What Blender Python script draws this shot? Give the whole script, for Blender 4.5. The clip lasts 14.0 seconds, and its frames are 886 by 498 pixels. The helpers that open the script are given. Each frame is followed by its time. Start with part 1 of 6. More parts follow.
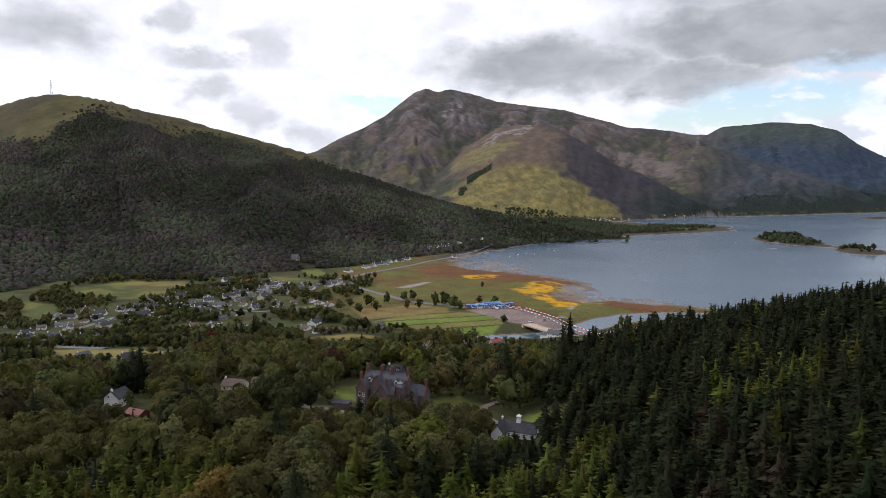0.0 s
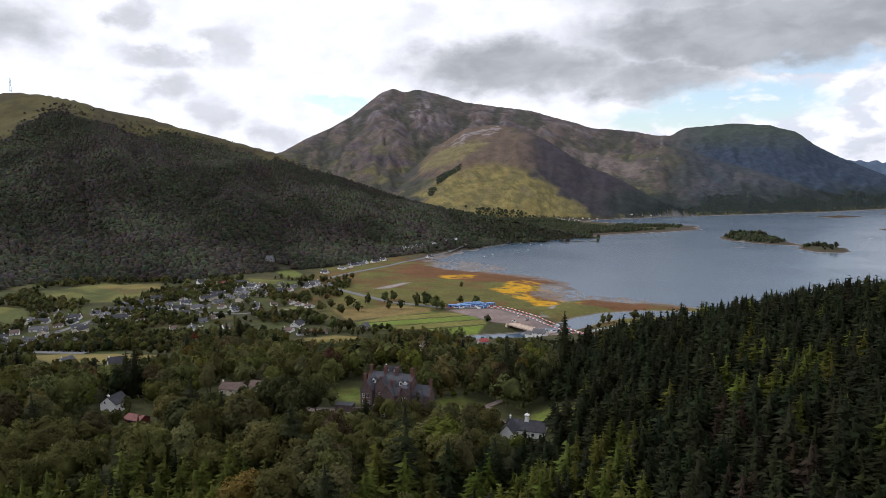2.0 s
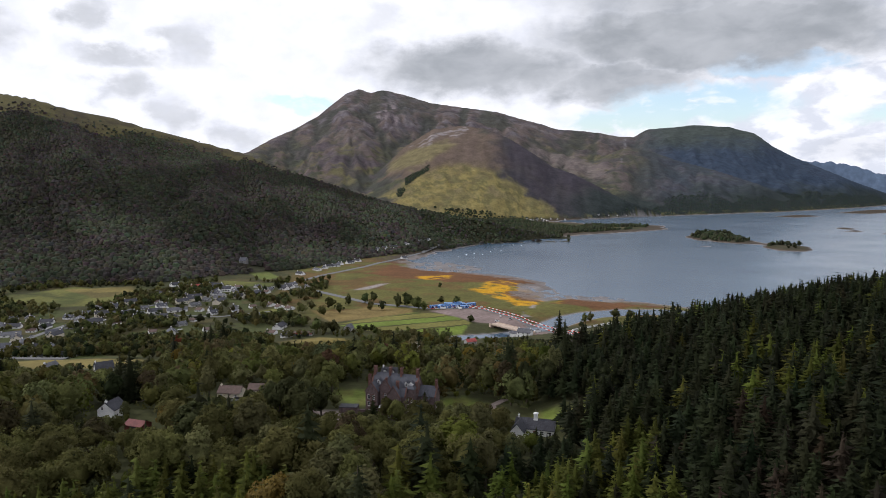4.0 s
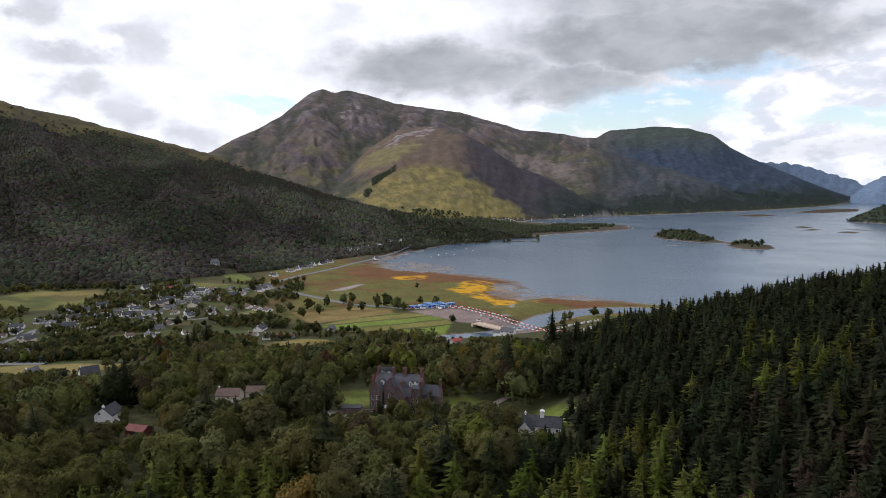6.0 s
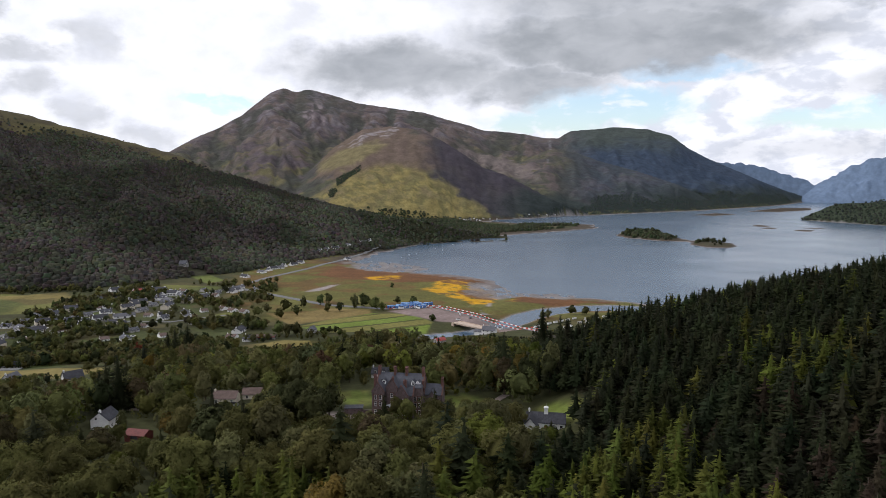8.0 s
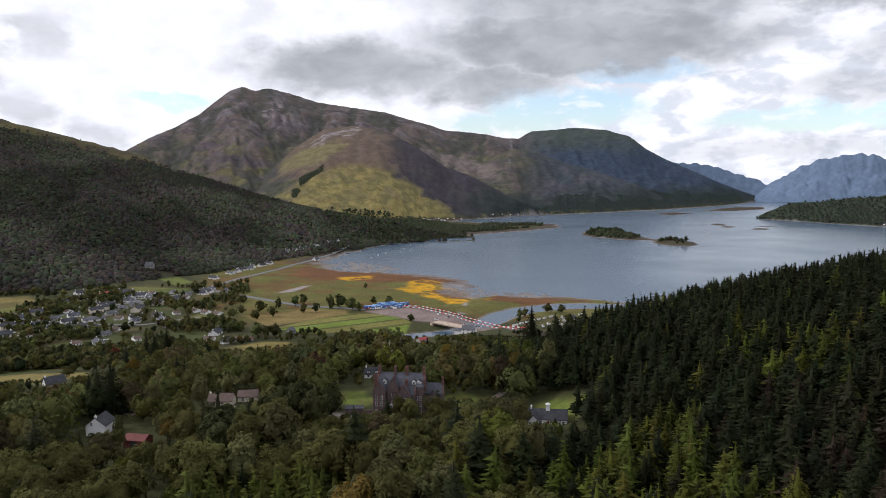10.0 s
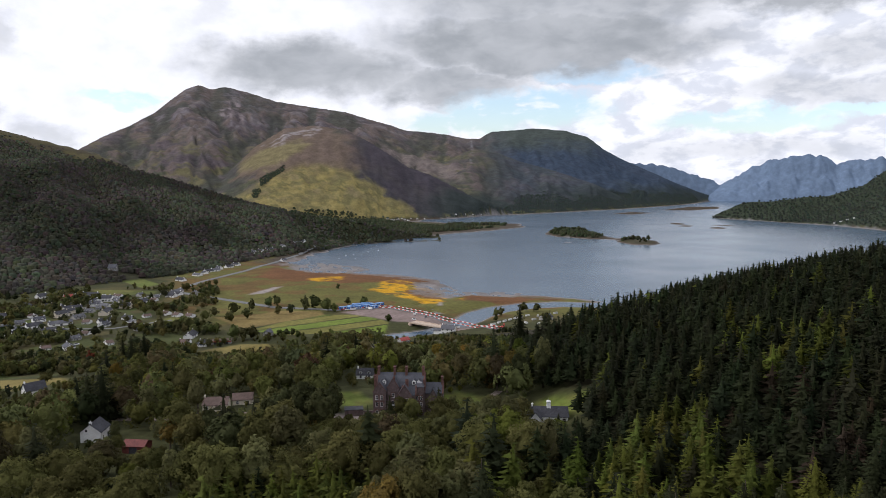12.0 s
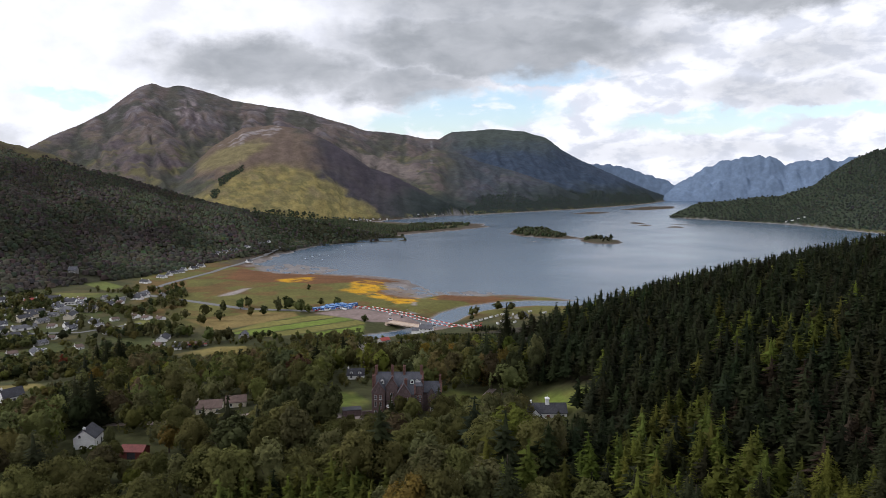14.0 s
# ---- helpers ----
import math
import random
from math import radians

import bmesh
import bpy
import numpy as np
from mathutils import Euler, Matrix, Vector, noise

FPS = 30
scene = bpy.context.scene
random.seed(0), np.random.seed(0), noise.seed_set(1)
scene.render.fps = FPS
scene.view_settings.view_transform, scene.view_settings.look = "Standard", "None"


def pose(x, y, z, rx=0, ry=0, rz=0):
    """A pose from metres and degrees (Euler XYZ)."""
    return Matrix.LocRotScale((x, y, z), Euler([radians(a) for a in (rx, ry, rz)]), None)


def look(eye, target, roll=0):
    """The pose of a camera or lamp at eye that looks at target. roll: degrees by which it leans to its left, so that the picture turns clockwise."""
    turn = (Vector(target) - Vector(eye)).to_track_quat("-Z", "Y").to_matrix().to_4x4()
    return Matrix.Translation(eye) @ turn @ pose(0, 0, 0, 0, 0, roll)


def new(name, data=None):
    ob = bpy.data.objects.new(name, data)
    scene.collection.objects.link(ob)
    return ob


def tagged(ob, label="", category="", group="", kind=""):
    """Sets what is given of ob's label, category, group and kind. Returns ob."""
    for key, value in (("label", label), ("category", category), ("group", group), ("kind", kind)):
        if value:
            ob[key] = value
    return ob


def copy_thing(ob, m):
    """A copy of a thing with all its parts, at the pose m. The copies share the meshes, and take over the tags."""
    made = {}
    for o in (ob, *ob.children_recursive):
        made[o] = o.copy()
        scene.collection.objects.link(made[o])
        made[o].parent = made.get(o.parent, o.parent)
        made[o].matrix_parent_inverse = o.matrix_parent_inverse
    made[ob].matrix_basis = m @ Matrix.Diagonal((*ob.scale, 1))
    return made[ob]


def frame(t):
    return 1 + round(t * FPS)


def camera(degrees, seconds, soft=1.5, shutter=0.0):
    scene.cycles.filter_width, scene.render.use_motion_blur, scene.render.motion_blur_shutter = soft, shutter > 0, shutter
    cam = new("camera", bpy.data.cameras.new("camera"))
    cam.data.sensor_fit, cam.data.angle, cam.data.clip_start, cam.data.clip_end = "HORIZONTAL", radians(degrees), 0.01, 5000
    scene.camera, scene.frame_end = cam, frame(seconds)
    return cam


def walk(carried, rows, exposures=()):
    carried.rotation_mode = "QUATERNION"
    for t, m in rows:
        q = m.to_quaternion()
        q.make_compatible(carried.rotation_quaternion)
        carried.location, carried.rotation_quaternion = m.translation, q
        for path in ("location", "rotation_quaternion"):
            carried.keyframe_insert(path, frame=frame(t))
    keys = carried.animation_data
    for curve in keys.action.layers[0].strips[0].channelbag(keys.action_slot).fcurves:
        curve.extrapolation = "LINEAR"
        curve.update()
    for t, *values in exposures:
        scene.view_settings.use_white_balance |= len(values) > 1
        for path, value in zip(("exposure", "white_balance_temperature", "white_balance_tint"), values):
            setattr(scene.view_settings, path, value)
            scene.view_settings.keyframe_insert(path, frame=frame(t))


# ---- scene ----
cam = camera(64.19, 14.0, 0.75)
PATH = [
    (0.0, pose(0.00, 0.00, 141.40, 84.217, -0.051, -0.001)),
    (1.0, pose(-8.42, -0.11, 141.44, 84.218, -0.020, -1.407)),
    (2.0, pose(-17.24, 0.30, 141.38, 84.245, 0.003, -2.831)),
    (3.0, pose(-26.26, 0.97, 141.25, 84.281, 0.022, -4.282)),
    (4.0, pose(-35.35, 1.74, 141.06, 84.314, 0.037, -5.763)),
    (5.0, pose(-44.43, 2.54, 140.86, 84.340, 0.052, -7.277)),
    (6.0, pose(-53.47, 3.40, 140.66, 84.355, 0.065, -8.825)),
    (7.0, pose(-62.46, 4.36, 140.49, 84.360, 0.076, -10.406)),
    (8.0, pose(-71.41, 5.51, 140.35, 84.359, 0.085, -12.020)),
    (9.0, pose(-80.33, 6.94, 140.26, 84.354, 0.091, -13.662)),
    (10.0, pose(-89.22, 8.73, 140.20, 84.351, 0.093, -15.331)),
    (11.0, pose(-98.07, 10.92, 140.14, 84.352, 0.091, -17.021)),
    (12.0, pose(-106.81, 13.51, 140.03, 84.359, 0.085, -18.729)),
    (13.0, pose(-115.35, 16.39, 139.81, 84.371, 0.077, -20.449)),
    (14.0, pose(-123.53, 19.39, 139.37, 84.384, 0.070, -22.178)),
]
walk(cam, PATH, [(0.0, 0.0, 6100.0, 14.0), (14.0, 0.0, 6100.0, 14.0)])

# ---- world, sun ----
world = bpy.data.worlds.new("sky")
scene.world = world
world.use_nodes = True
WN, WL = world.node_tree.nodes, world.node_tree.links
WN.clear()


def wmath(op, a, b=None, c=None, clamp=False):
    n = WN.new("ShaderNodeMath")
    n.operation, n.use_clamp = op, clamp
    for i, v in enumerate((a, b, c)):
        if v is None:
            continue
        if isinstance(v, (int, float)):
            n.inputs[i].default_value = v
        else:
            WL.new(v, n.inputs[i])
    return n.outputs[0]


def wmix(fac, a, b):
    n = WN.new("ShaderNodeMix")
    n.data_type = "RGBA"
    for i, v in ((0, fac), (6, a), (7, b)):
        if isinstance(v, (int, float)):
            n.inputs[i].default_value = v
        elif isinstance(v, tuple):
            n.inputs[i].default_value = (*v, 1)
        else:
            WL.new(v, n.inputs[i])
    return n.outputs[2]


SUN_AZ, SUN_EL = -72.0, 32.0
sky = WN.new("ShaderNodeTexSky")
sky.sky_type, sky.sun_disc = "NISHITA", False
sky.sun_elevation, sky.sun_rotation = radians(SUN_EL), radians(SUN_AZ)
sky_col = WN.new("ShaderNodeVectorMath")
sky_col.operation = "SCALE"
sky_col.inputs[3].default_value = 0.19
WL.new(sky.outputs[0], sky_col.inputs[0])

coord = WN.new("ShaderNodeTexCoord")
sep = WN.new("ShaderNodeSeparateXYZ")
WL.new(coord.outputs["Generated"], sep.inputs[0])
az = wmath("DEGREES", wmath("ARCTAN2", sep.outputs[0], sep.outputs[1]))
el = wmath("DEGREES", wmath("ARCSINE", sep.outputs[2]))


def wnoise(sx, sy, scale, detail, rough, shift=0.0, distort=0.0):
    n = WN.new("ShaderNodeTexNoise")
    comb = WN.new("ShaderNodeCombineXYZ")
    WL.new(wmath("MULTIPLY_ADD", az, sx, shift), comb.inputs[0])
    WL.new(wmath("MULTIPLY", el, sy), comb.inputs[1])
    WL.new(comb.outputs[0], n.inputs["Vector"])
    n.inputs["Scale"].default_value, n.inputs["Detail"].default_value = scale, detail
    n.inputs["Roughness"].default_value, n.inputs["Distortion"].default_value = rough, distort
    return n.outputs[0]


# cloud edges: headings and heights pushed about by turbulence
az_w = wmath("MULTIPLY_ADD", wmath("SUBTRACT", wnoise(0.22, 0.34, 1.0, 8.0, 0.58, 40.0), 0.5), 9.0, az)
el_w = wmath("MULTIPLY_ADD", wmath("SUBTRACT", wnoise(0.26, 0.42, 1.0, 8.0, 0.58, 71.0), 0.5), 3.6, el)


def blob(a0, e0, wa, we):
    """A torn oval round a heading: 1 in its middle, 0 at its rim."""
    da = wmath("DIVIDE", wmath("SUBTRACT", az_w, a0), wa)
    de = wmath("DIVIDE", wmath("SUBTRACT", el_w, e0), we)
    return wmath("SUBTRACT", 1.0, wmath("SQRT", wmath("ADD", wmath("MULTIPLY", da, da), wmath("MULTIPLY", de, de))))


def ramp(v, lo, hi):
    n = WN.new("ShaderNodeMapRange")
    n.interpolation_type = "SMOOTHSTEP"
    n.inputs[1].default_value, n.inputs[2].default_value = lo, hi
    WL.new(v, n.inputs[0])
    return n.outputs[0]


puff = wnoise(0.13, 0.21, 1.0, 7.0, 0.52, 3.1, 0.15)
fine = wnoise(0.42, 0.6, 1.0, 6.0, 0.55, 9.0, 0.1)
# blue gaps: heading, height, half width, half height
GAPS = [(25.1, 5.5, 8.0, 2.0), (30.5, 8.2, 5.5, 1.1), (42.2, 4.4, 8.0, 1.0), (21.0, 4.4, 7.0, 1.6), (-5.8, 5.8, 3.6, 0.7), (50.0, 4.8, 5.0, 0.8), (-29.7, 6.9, 3.8, 1.3), (-24.1, 6.7, 2.2, 1.0)]
# grey undersides, the same with their depth: the long bank, its shelves, the bases of the cumulus, the torn scraps
BANK = [(8.5, 8.7, 12.0, 3.0, 0.95), (26.7, 10.5, 19.0, 3.7, 1.1), (19.0, 7.4, 9.5, 2.0, 0.9), (46.0, 13.2, 10.0, 2.2, 1.1), (29.0, 14.5, 21.0, 5.0, 0.9)]
BASES = [(47.0, 6.3, 8.5, 1.7, 0.5), (48.5, 8.9, 7.0, 1.8, 0.5), (42.0, 2.2, 13.0, 1.3, 0.36), (18.7, 6.0, 4.0, 0.9, 0.6)]
SCRAPS = [(-29.5, 10.2, 6.0, 2.7, 0.75), (-20.2, 11.3, 2.3, 1.6, 0.62), (-18.0, 8.9, 4.2, 1.0, 0.62), (-13.4, 10.1, 2.6, 2.6, 0.5), (-17.9, 6.6, 2.2, 1.9, 0.62), (-15.0, 4.7, 2.8, 1.9, 0.58), (-10.3, 3.3, 3.6, 1.5, 0.55), (0.6, 12.3, 2.8, 1.4, 0.3)]


def highest(rows, soft):
    top = None
    for a0, e0, wa, we, *depth in rows:
        v = ramp(blob(a0, e0, wa, we), 0.0, soft)
        v = wmath("MULTIPLY", v, depth[0]) if depth else v
        top = v if top is None else wmath("MAXIMUM", top, v)
    return top


# beyond the part that shows, the same broken cloud goes on
beyond = wmath("MAXIMUM", ramp(el, 15.0, 24.0), ramp(wmath("ABSOLUTE", wmath("SUBTRACT", az, 11.0)), 46.0, 60.0))
loose = ramp(wmath("MULTIPLY_ADD", wmath("SUBTRACT", puff, 0.5), 1.9, wmath("MULTIPLY", wmath("SUBTRACT", fine, 0.5), 0.6)), 0.08, 0.85)
billow = wnoise(0.30, 0.62, 1.0, 7.0, 0.55, 13.0, 0.3)
billow_up = wmath("SUBTRACT", billow, wnoise(0.30, 0.62, 1.0, 7.0, 0.55, 13.6, 0.3))
cover = wmath("SUBTRACT", 1.0, wmath("MULTIPLY", highest(GAPS, 0.5), wmath("SUBTRACT", 0.95, wmath("MULTIPLY", ramp(billow, 0.52, 0.66), 0.6))))
torn = wmath("MULTIPLY_ADD", ramp(fine, 0.3, 0.7), 0.3, 0.78)
grey = wmath("MAXIMUM", highest(BANK, 0.6), wmath("MULTIPLY", wmath("MAXIMUM", highest(BASES, 0.75), highest(SCRAPS, 0.75)), torn))
grey = wmath("MAXIMUM", wmath("MULTIPLY", loose, beyond), grey)
lit = ramp(wmath("ADD", billow_up, wmath("MULTIPLY", wmath("SUBTRACT", fine, 0.5), 0.25)), -0.14, 0.08)
heap = wmix(lit, (0.76, 0.785, 0.83), (1.05, 1.05, 1.05))
white = wmix(wmath("MULTIPLY", ramp(az, 10.0, 26.0), 0.9), wmix(ramp(fine, 0.28, 0.6), (0.96, 0.97, 1.0), (1.06, 1.06, 1.06)), heap)
under = wmix(ramp(wmath("MULTIPLY_ADD", billow, 0.5, wmath("MULTIPLY", wnoise(0.10, 0.30, 1.0, 5.0, 0.5, 21.0, 0.1), 0.5)), 0.34, 0.64), (0.375, 0.395, 0.405), (0.54, 0.555, 0.56))
cloud = wmix(grey, white, under)
both = wmix(wmath("MAXIMUM", cover, wmath("MULTIPLY", grey, 0.9)), sky_col.outputs[0], cloud)
back = WN.new("ShaderNodeBackground")
WL.new(both, back.inputs[0])
back.inputs[1].default_value = 1.0
wout = WN.new("ShaderNodeOutputWorld")
WL.new(back.outputs[0], wout.inputs[0])

sun = new("sun", bpy.data.lights.new("sun", "SUN"))
sun.data.energy, sun.data.angle, sun.data.color = 1.9, radians(4.0), (1.0, 0.95, 0.88)
SUN_DIR = Vector((math.sin(radians(SUN_AZ)) * math.cos(radians(SUN_EL)), math.cos(radians(SUN_AZ)) * math.cos(radians(SUN_EL)), math.sin(radians(SUN_EL))))
sun.matrix_world = look(SUN_DIR * 900, (0, 0, 0))


# ---- materials ----
def material(name, color, rough=0.85, vary=0.35, scale=0.5, bump=0.0, metal=0.0, attr="", island=0.0, obj=0.0, second=None, fine_scale=6.0, spec=0.3, leaf=0.0):
    """A surface with grain at two scales. color, or a colour attribute; second: what the coarse grain fades to."""
    m = bpy.data.materials.new(name)
    m.use_nodes = True
    N, L = m.node_tree.nodes, m.node_tree.links
    b = N["Principled BSDF"]
    b.inputs["Roughness"].default_value, b.inputs["Metallic"].default_value = rough, metal
    b.inputs["Specular IOR Level"].default_value = spec
    tc = N.new("ShaderNodeNewGeometry")
    n1, n2 = N.new("ShaderNodeTexNoise"), N.new("ShaderNodeTexNoise")
    for n, s in ((n1, scale), (n2, scale * fine_scale)):
        L.new(tc.outputs["Position"], n.inputs["Vector"])
        n.inputs["Scale"].default_value, n.inputs["Detail"].default_value = s, 5.0
        n.inputs["Roughness"].default_value = 0.62
    def mix(kind, fac, a, c):
        x = N.new("ShaderNodeMix")
        x.data_type, x.blend_type = "RGBA", kind
        for i, v in ((0, fac), (6, a), (7, c)):
            if isinstance(v, float):
                x.inputs[i].default_value = v
            elif isinstance(v, tuple):
                x.inputs[i].default_value = (*v, 1)
            else:
                L.new(v, x.inputs[i])
        return x.outputs[2]
    def span(v, lo, hi):
        x = N.new("ShaderNodeMapRange")
        x.inputs[1].default_value, x.inputs[2].default_value, x.inputs[3].default_value, x.inputs[4].default_value = 0.3, 0.7, lo, hi
        L.new(v, x.inputs[0])
        return x.outputs[0]
    base = color
    if attr:
        at = N.new("ShaderNodeAttribute")
        at.attribute_name = attr
        base = at.outputs[0]
    if second:
        base = mix("MIX", span(n1.outputs[0], 0.0, 1.0), base, second)
    def grey(v):
        x = N.new("ShaderNodeCombineColor")
        for i in range(3):
            L.new(v, x.inputs[i])
        return x.outputs[0]
    base = mix("MULTIPLY", 1.0, base, grey(span(n1.outputs[0], 1 - vary, 1 + vary)))
    base = mix("MULTIPLY", 1.0, base, grey(span(n2.outputs[0], 1 - vary, 1 + vary)))
    if island or obj:
        if island:
            r, amount = tc.outputs["Random Per Island"], island
        else:
            oi = N.new("ShaderNodeObjectInfo")
            r, amount = oi.outputs["Random"], obj
        hs = N.new("ShaderNodeHueSaturation")
        x = N.new("ShaderNodeMapRange")
        x.inputs[3].default_value, x.inputs[4].default_value = 1 - amount, 1 + amount
        L.new(r, x.inputs[0])
        L.new(x.outputs[0], hs.inputs["Value"])
        wn = N.new("ShaderNodeTexWhiteNoise")
        wn.noise_dimensions = "1D"
        L.new(r, wn.inputs["W"])
        y = N.new("ShaderNodeMapRange")
        y.inputs[3].default_value, y.inputs[4].default_value = 0.5 - amount * 0.07, 0.5 + amount * 0.03
        L.new(wn.outputs[0], y.inputs[0])
        L.new(y.outputs[0], hs.inputs["Hue"])
        L.new(base, hs.inputs["Color"])
        base = hs.outputs[0]
    L.new(base, b.inputs["Base Color"])
    if leaf:
        tl, ms = N.new("ShaderNodeBsdfTranslucent"), N.new("ShaderNodeMixShader")
        L.new(base, tl.inputs["Color"])
        ms.inputs[0].default_value = leaf
        L.new(b.outputs[0], ms.inputs[1])
        L.new(tl.outputs[0], ms.inputs[2])
        L.new(ms.outputs[0], N["Material Output"].inputs["Surface"])
    if bump:
        bp = N.new("ShaderNodeBump")
        bp.inputs["Strength"].default_value, bp.inputs["Distance"].default_value = 1.0, bump
        L.new(n2.outputs[0], bp.inputs["Height"])
        L.new(bp.outputs[0], b.inputs["Normal"])
    return m


GROUND = material("ground_cover", (1, 1, 1), 0.95, 0.22, 0.03, 0.0, attr="cover", fine_scale=9.0, spec=0.1)
FELL = material("fell_heather_and_rock", (1, 1, 1), 0.95, 0.26, 0.03, 4.0, attr="cover", fine_scale=6.0, spec=0.05)
BROADLEAF = material("broadleaf_leaves", (0.0969, 0.0969, 0.0308), 0.85, 0.2, 0.25, obj=0.34, spec=0.06, leaf=0.4)
WILLOW = material("greygreen_leaves", (0.1052, 0.1068, 0.0430), 0.85, 0.2, 0.25, obj=0.32, spec=0.06, leaf=0.4)
AUTUMN = material("yellow_autumn_leaves", (0.125, 0.094, 0.018), 0.8, 0.3, 0.3, obj=0.2, spec=0.2, leaf=0.4)
RUST = material("rusty_autumn_leaves", (0.0756, 0.0607, 0.0257), 0.8, 0.3, 0.3, obj=0.3, spec=0.2, leaf=0.4)
SPRUCE = material("spruce_needles", (0.0285, 0.0335, 0.0152), 0.85, 0.22, 0.3, obj=0.35, spec=0.05, leaf=0.3)
PINE = material("pine_needles", (0.0483, 0.0535, 0.0216), 0.85, 0.22, 0.3, obj=0.25, spec=0.05, leaf=0.3)
BROWNFIR = material("dying_fir_needles", (0.0392, 0.0308, 0.0196), 0.85, 0.22, 0.3, obj=0.3, spec=0.05, leaf=0.3)
LARCH = material("larch_needles", (0.0900, 0.1020, 0.0195), 0.85, 0.22, 0.3, obj=0.28, spec=0.06, leaf=0.4)
BARK = material("brown_bark", (0.07, 0.055, 0.04), 0.9, 0.35, 1.5)
SLATE = material("blue_grey_slate", (0.058, 0.060, 0.072), 0.7, 0.25, 0.35, 0.02, fine_scale=9.0)
GRANITE = material("red_granite_wall", (0.105, 0.075, 0.073), 0.85, 0.35, 0.8, 0.03)
SANDSTONE = material("red_sandstone", (0.105, 0.052, 0.043), 0.85, 0.3, 0.9)
HARL = material("white_harling", (0.66, 0.65, 0.64), 0.9, 0.1, 0.5)
CREAM = material("cream_render", (0.58, 0.52, 0.42), 0.9, 0.12, 0.5)
GREYWALL = material("grey_render", (0.32, 0.31, 0.29), 0.9, 0.15, 0.5)
WINDOW = material("dark_window_glass", (0.02, 0.022, 0.025), 0.1, 0.1, 0.5, spec=0.6)
FRAME = material("white_window_paint", (0.75, 0.74, 0.72), 0.6, 0.08, 1.0)
REDTIN = material("red_tin_roof", (0.13, 0.034, 0.029), 0.6, 0.25, 0.5)
BROWNTILE = material("brown_roof_tiles", (0.10, 0.068, 0.057), 0.8, 0.25, 0.5)
DARKSLATE = material("dark_slate_roof", (0.047, 0.047, 0.054), 0.75, 0.3, 0.4, spec=0.15)
GREYSLATE = material("weathered_slate_roof", (0.098, 0.098, 0.108), 0.75, 0.25, 0.4, spec=0.15)
ASPHALT = material("grey_asphalt", (0.13, 0.13, 0.13), 0.9, 0.15, 0.2)
GRAVEL = material("pinkish_gravel", (0.17, 0.135, 0.12), 0.95, 0.3, 0.12)
CONCRETE = material("pale_concrete", (0.42, 0.33, 0.26), 0.9, 0.2, 0.4)
BLUEPAINT = material("blue_cabin_paint", (0.04, 0.14, 0.42), 0.5, 0.15, 0.5)
REDPAINT = material("red_barrier_plastic", (0.42, 0.06, 0.045), 0.5, 0.12, 0.5)
WHITEPAINT = material("white_plastic", (0.62, 0.62, 0.61), 0.5, 0.08, 0.5)
STEEL = material("grey_steel", (0.3, 0.3, 0.31), 0.45, 0.15, 1.0, metal=0.6)

LOCHWATER = bpy.data.materials.new("loch_water")
LOCHWATER.use_nodes = True
_n, _l = LOCHWATER.node_tree.nodes, LOCHWATER.node_tree.links
_b = _n["Principled BSDF"]
_b.inputs["Base Color"].default_value = (0.052, 0.088, 0.132, 1)
_b.inputs["Roughness"].default_value = 0.22
_b.inputs["IOR"].default_value = 1.33
_g = _n.new("ShaderNodeNewGeometry")
_w1, _w2 = _n.new("ShaderNodeTexNoise"), _n.new("ShaderNodeTexNoise")
_w1.inputs["Scale"].default_value, _w1.inputs["Detail"].default_value = 0.25, 4.0
_w2.inputs["Scale"].default_value, _w2.inputs["Detail"].default_value = 0.006, 5.0
_bp = _n.new("ShaderNodeBump")
_bp.inputs["Strength"].default_value, _bp.inputs["Distance"].default_value = 0.08, 0.3
_mr = _n.new("ShaderNodeMapRange")
_mr.inputs[1].default_value, _mr.inputs[2].default_value, _mr.inputs[3].default_value, _mr.inputs[4].default_value = 0.3, 0.75, 0.19, 0.28
for _x in (_w1, _w2):
    _l.new(_g.outputs["Position"], _x.inputs["Vector"])
_l.new(_w1.outputs[0], _bp.inputs["Height"])
_l.new(_bp.outputs[0], _b.inputs["Normal"])
_l.new(_w2.outputs[0], _mr.inputs[0])
_l.new(_mr.outputs[0], _b.inputs["Roughness"])


# ---- ground ----
def lattice(ix, iy, seed):
    h = (ix.astype(np.int64) * 374761393 + iy.astype(np.int64) * 668265263 + seed * 974634777) & 0x7FFFFFFF
    h = ((h ^ (h >> 13)) * 1274126177) & 0x7FFFFFFF
    return ((h ^ (h >> 16)) & 0xFFFF) / 65535.0


def vnoise(x, y, seed=0):
    ix, iy = np.floor(x), np.floor(y)
    fx, fy = x - ix, y - iy
    fx, fy = fx * fx * (3 - 2 * fx), fy * fy * (3 - 2 * fy)
    a, b = lattice(ix, iy, seed), lattice(ix + 1, iy, seed)
    c, d = lattice(ix, iy + 1, seed), lattice(ix + 1, iy + 1, seed)
    return (a * (1 - fx) + b * fx) * (1 - fy) + (c * (1 - fx) + d * fx) * fy


def fbm(x, y, octaves=4, seed=0):
    s, amp, tot = 0.0, 1.0, 0.0
    for k in range(octaves):
        s = s + amp * vnoise(x * 2 ** k, y * 2 ** k, seed + k)
        tot += amp
        amp *= 0.5
    return s / tot


def smooth(v, lo, hi):
    u = np.clip((v - lo) / (hi - lo), 0, 1)
    return u * u * (3 - 2 * u)


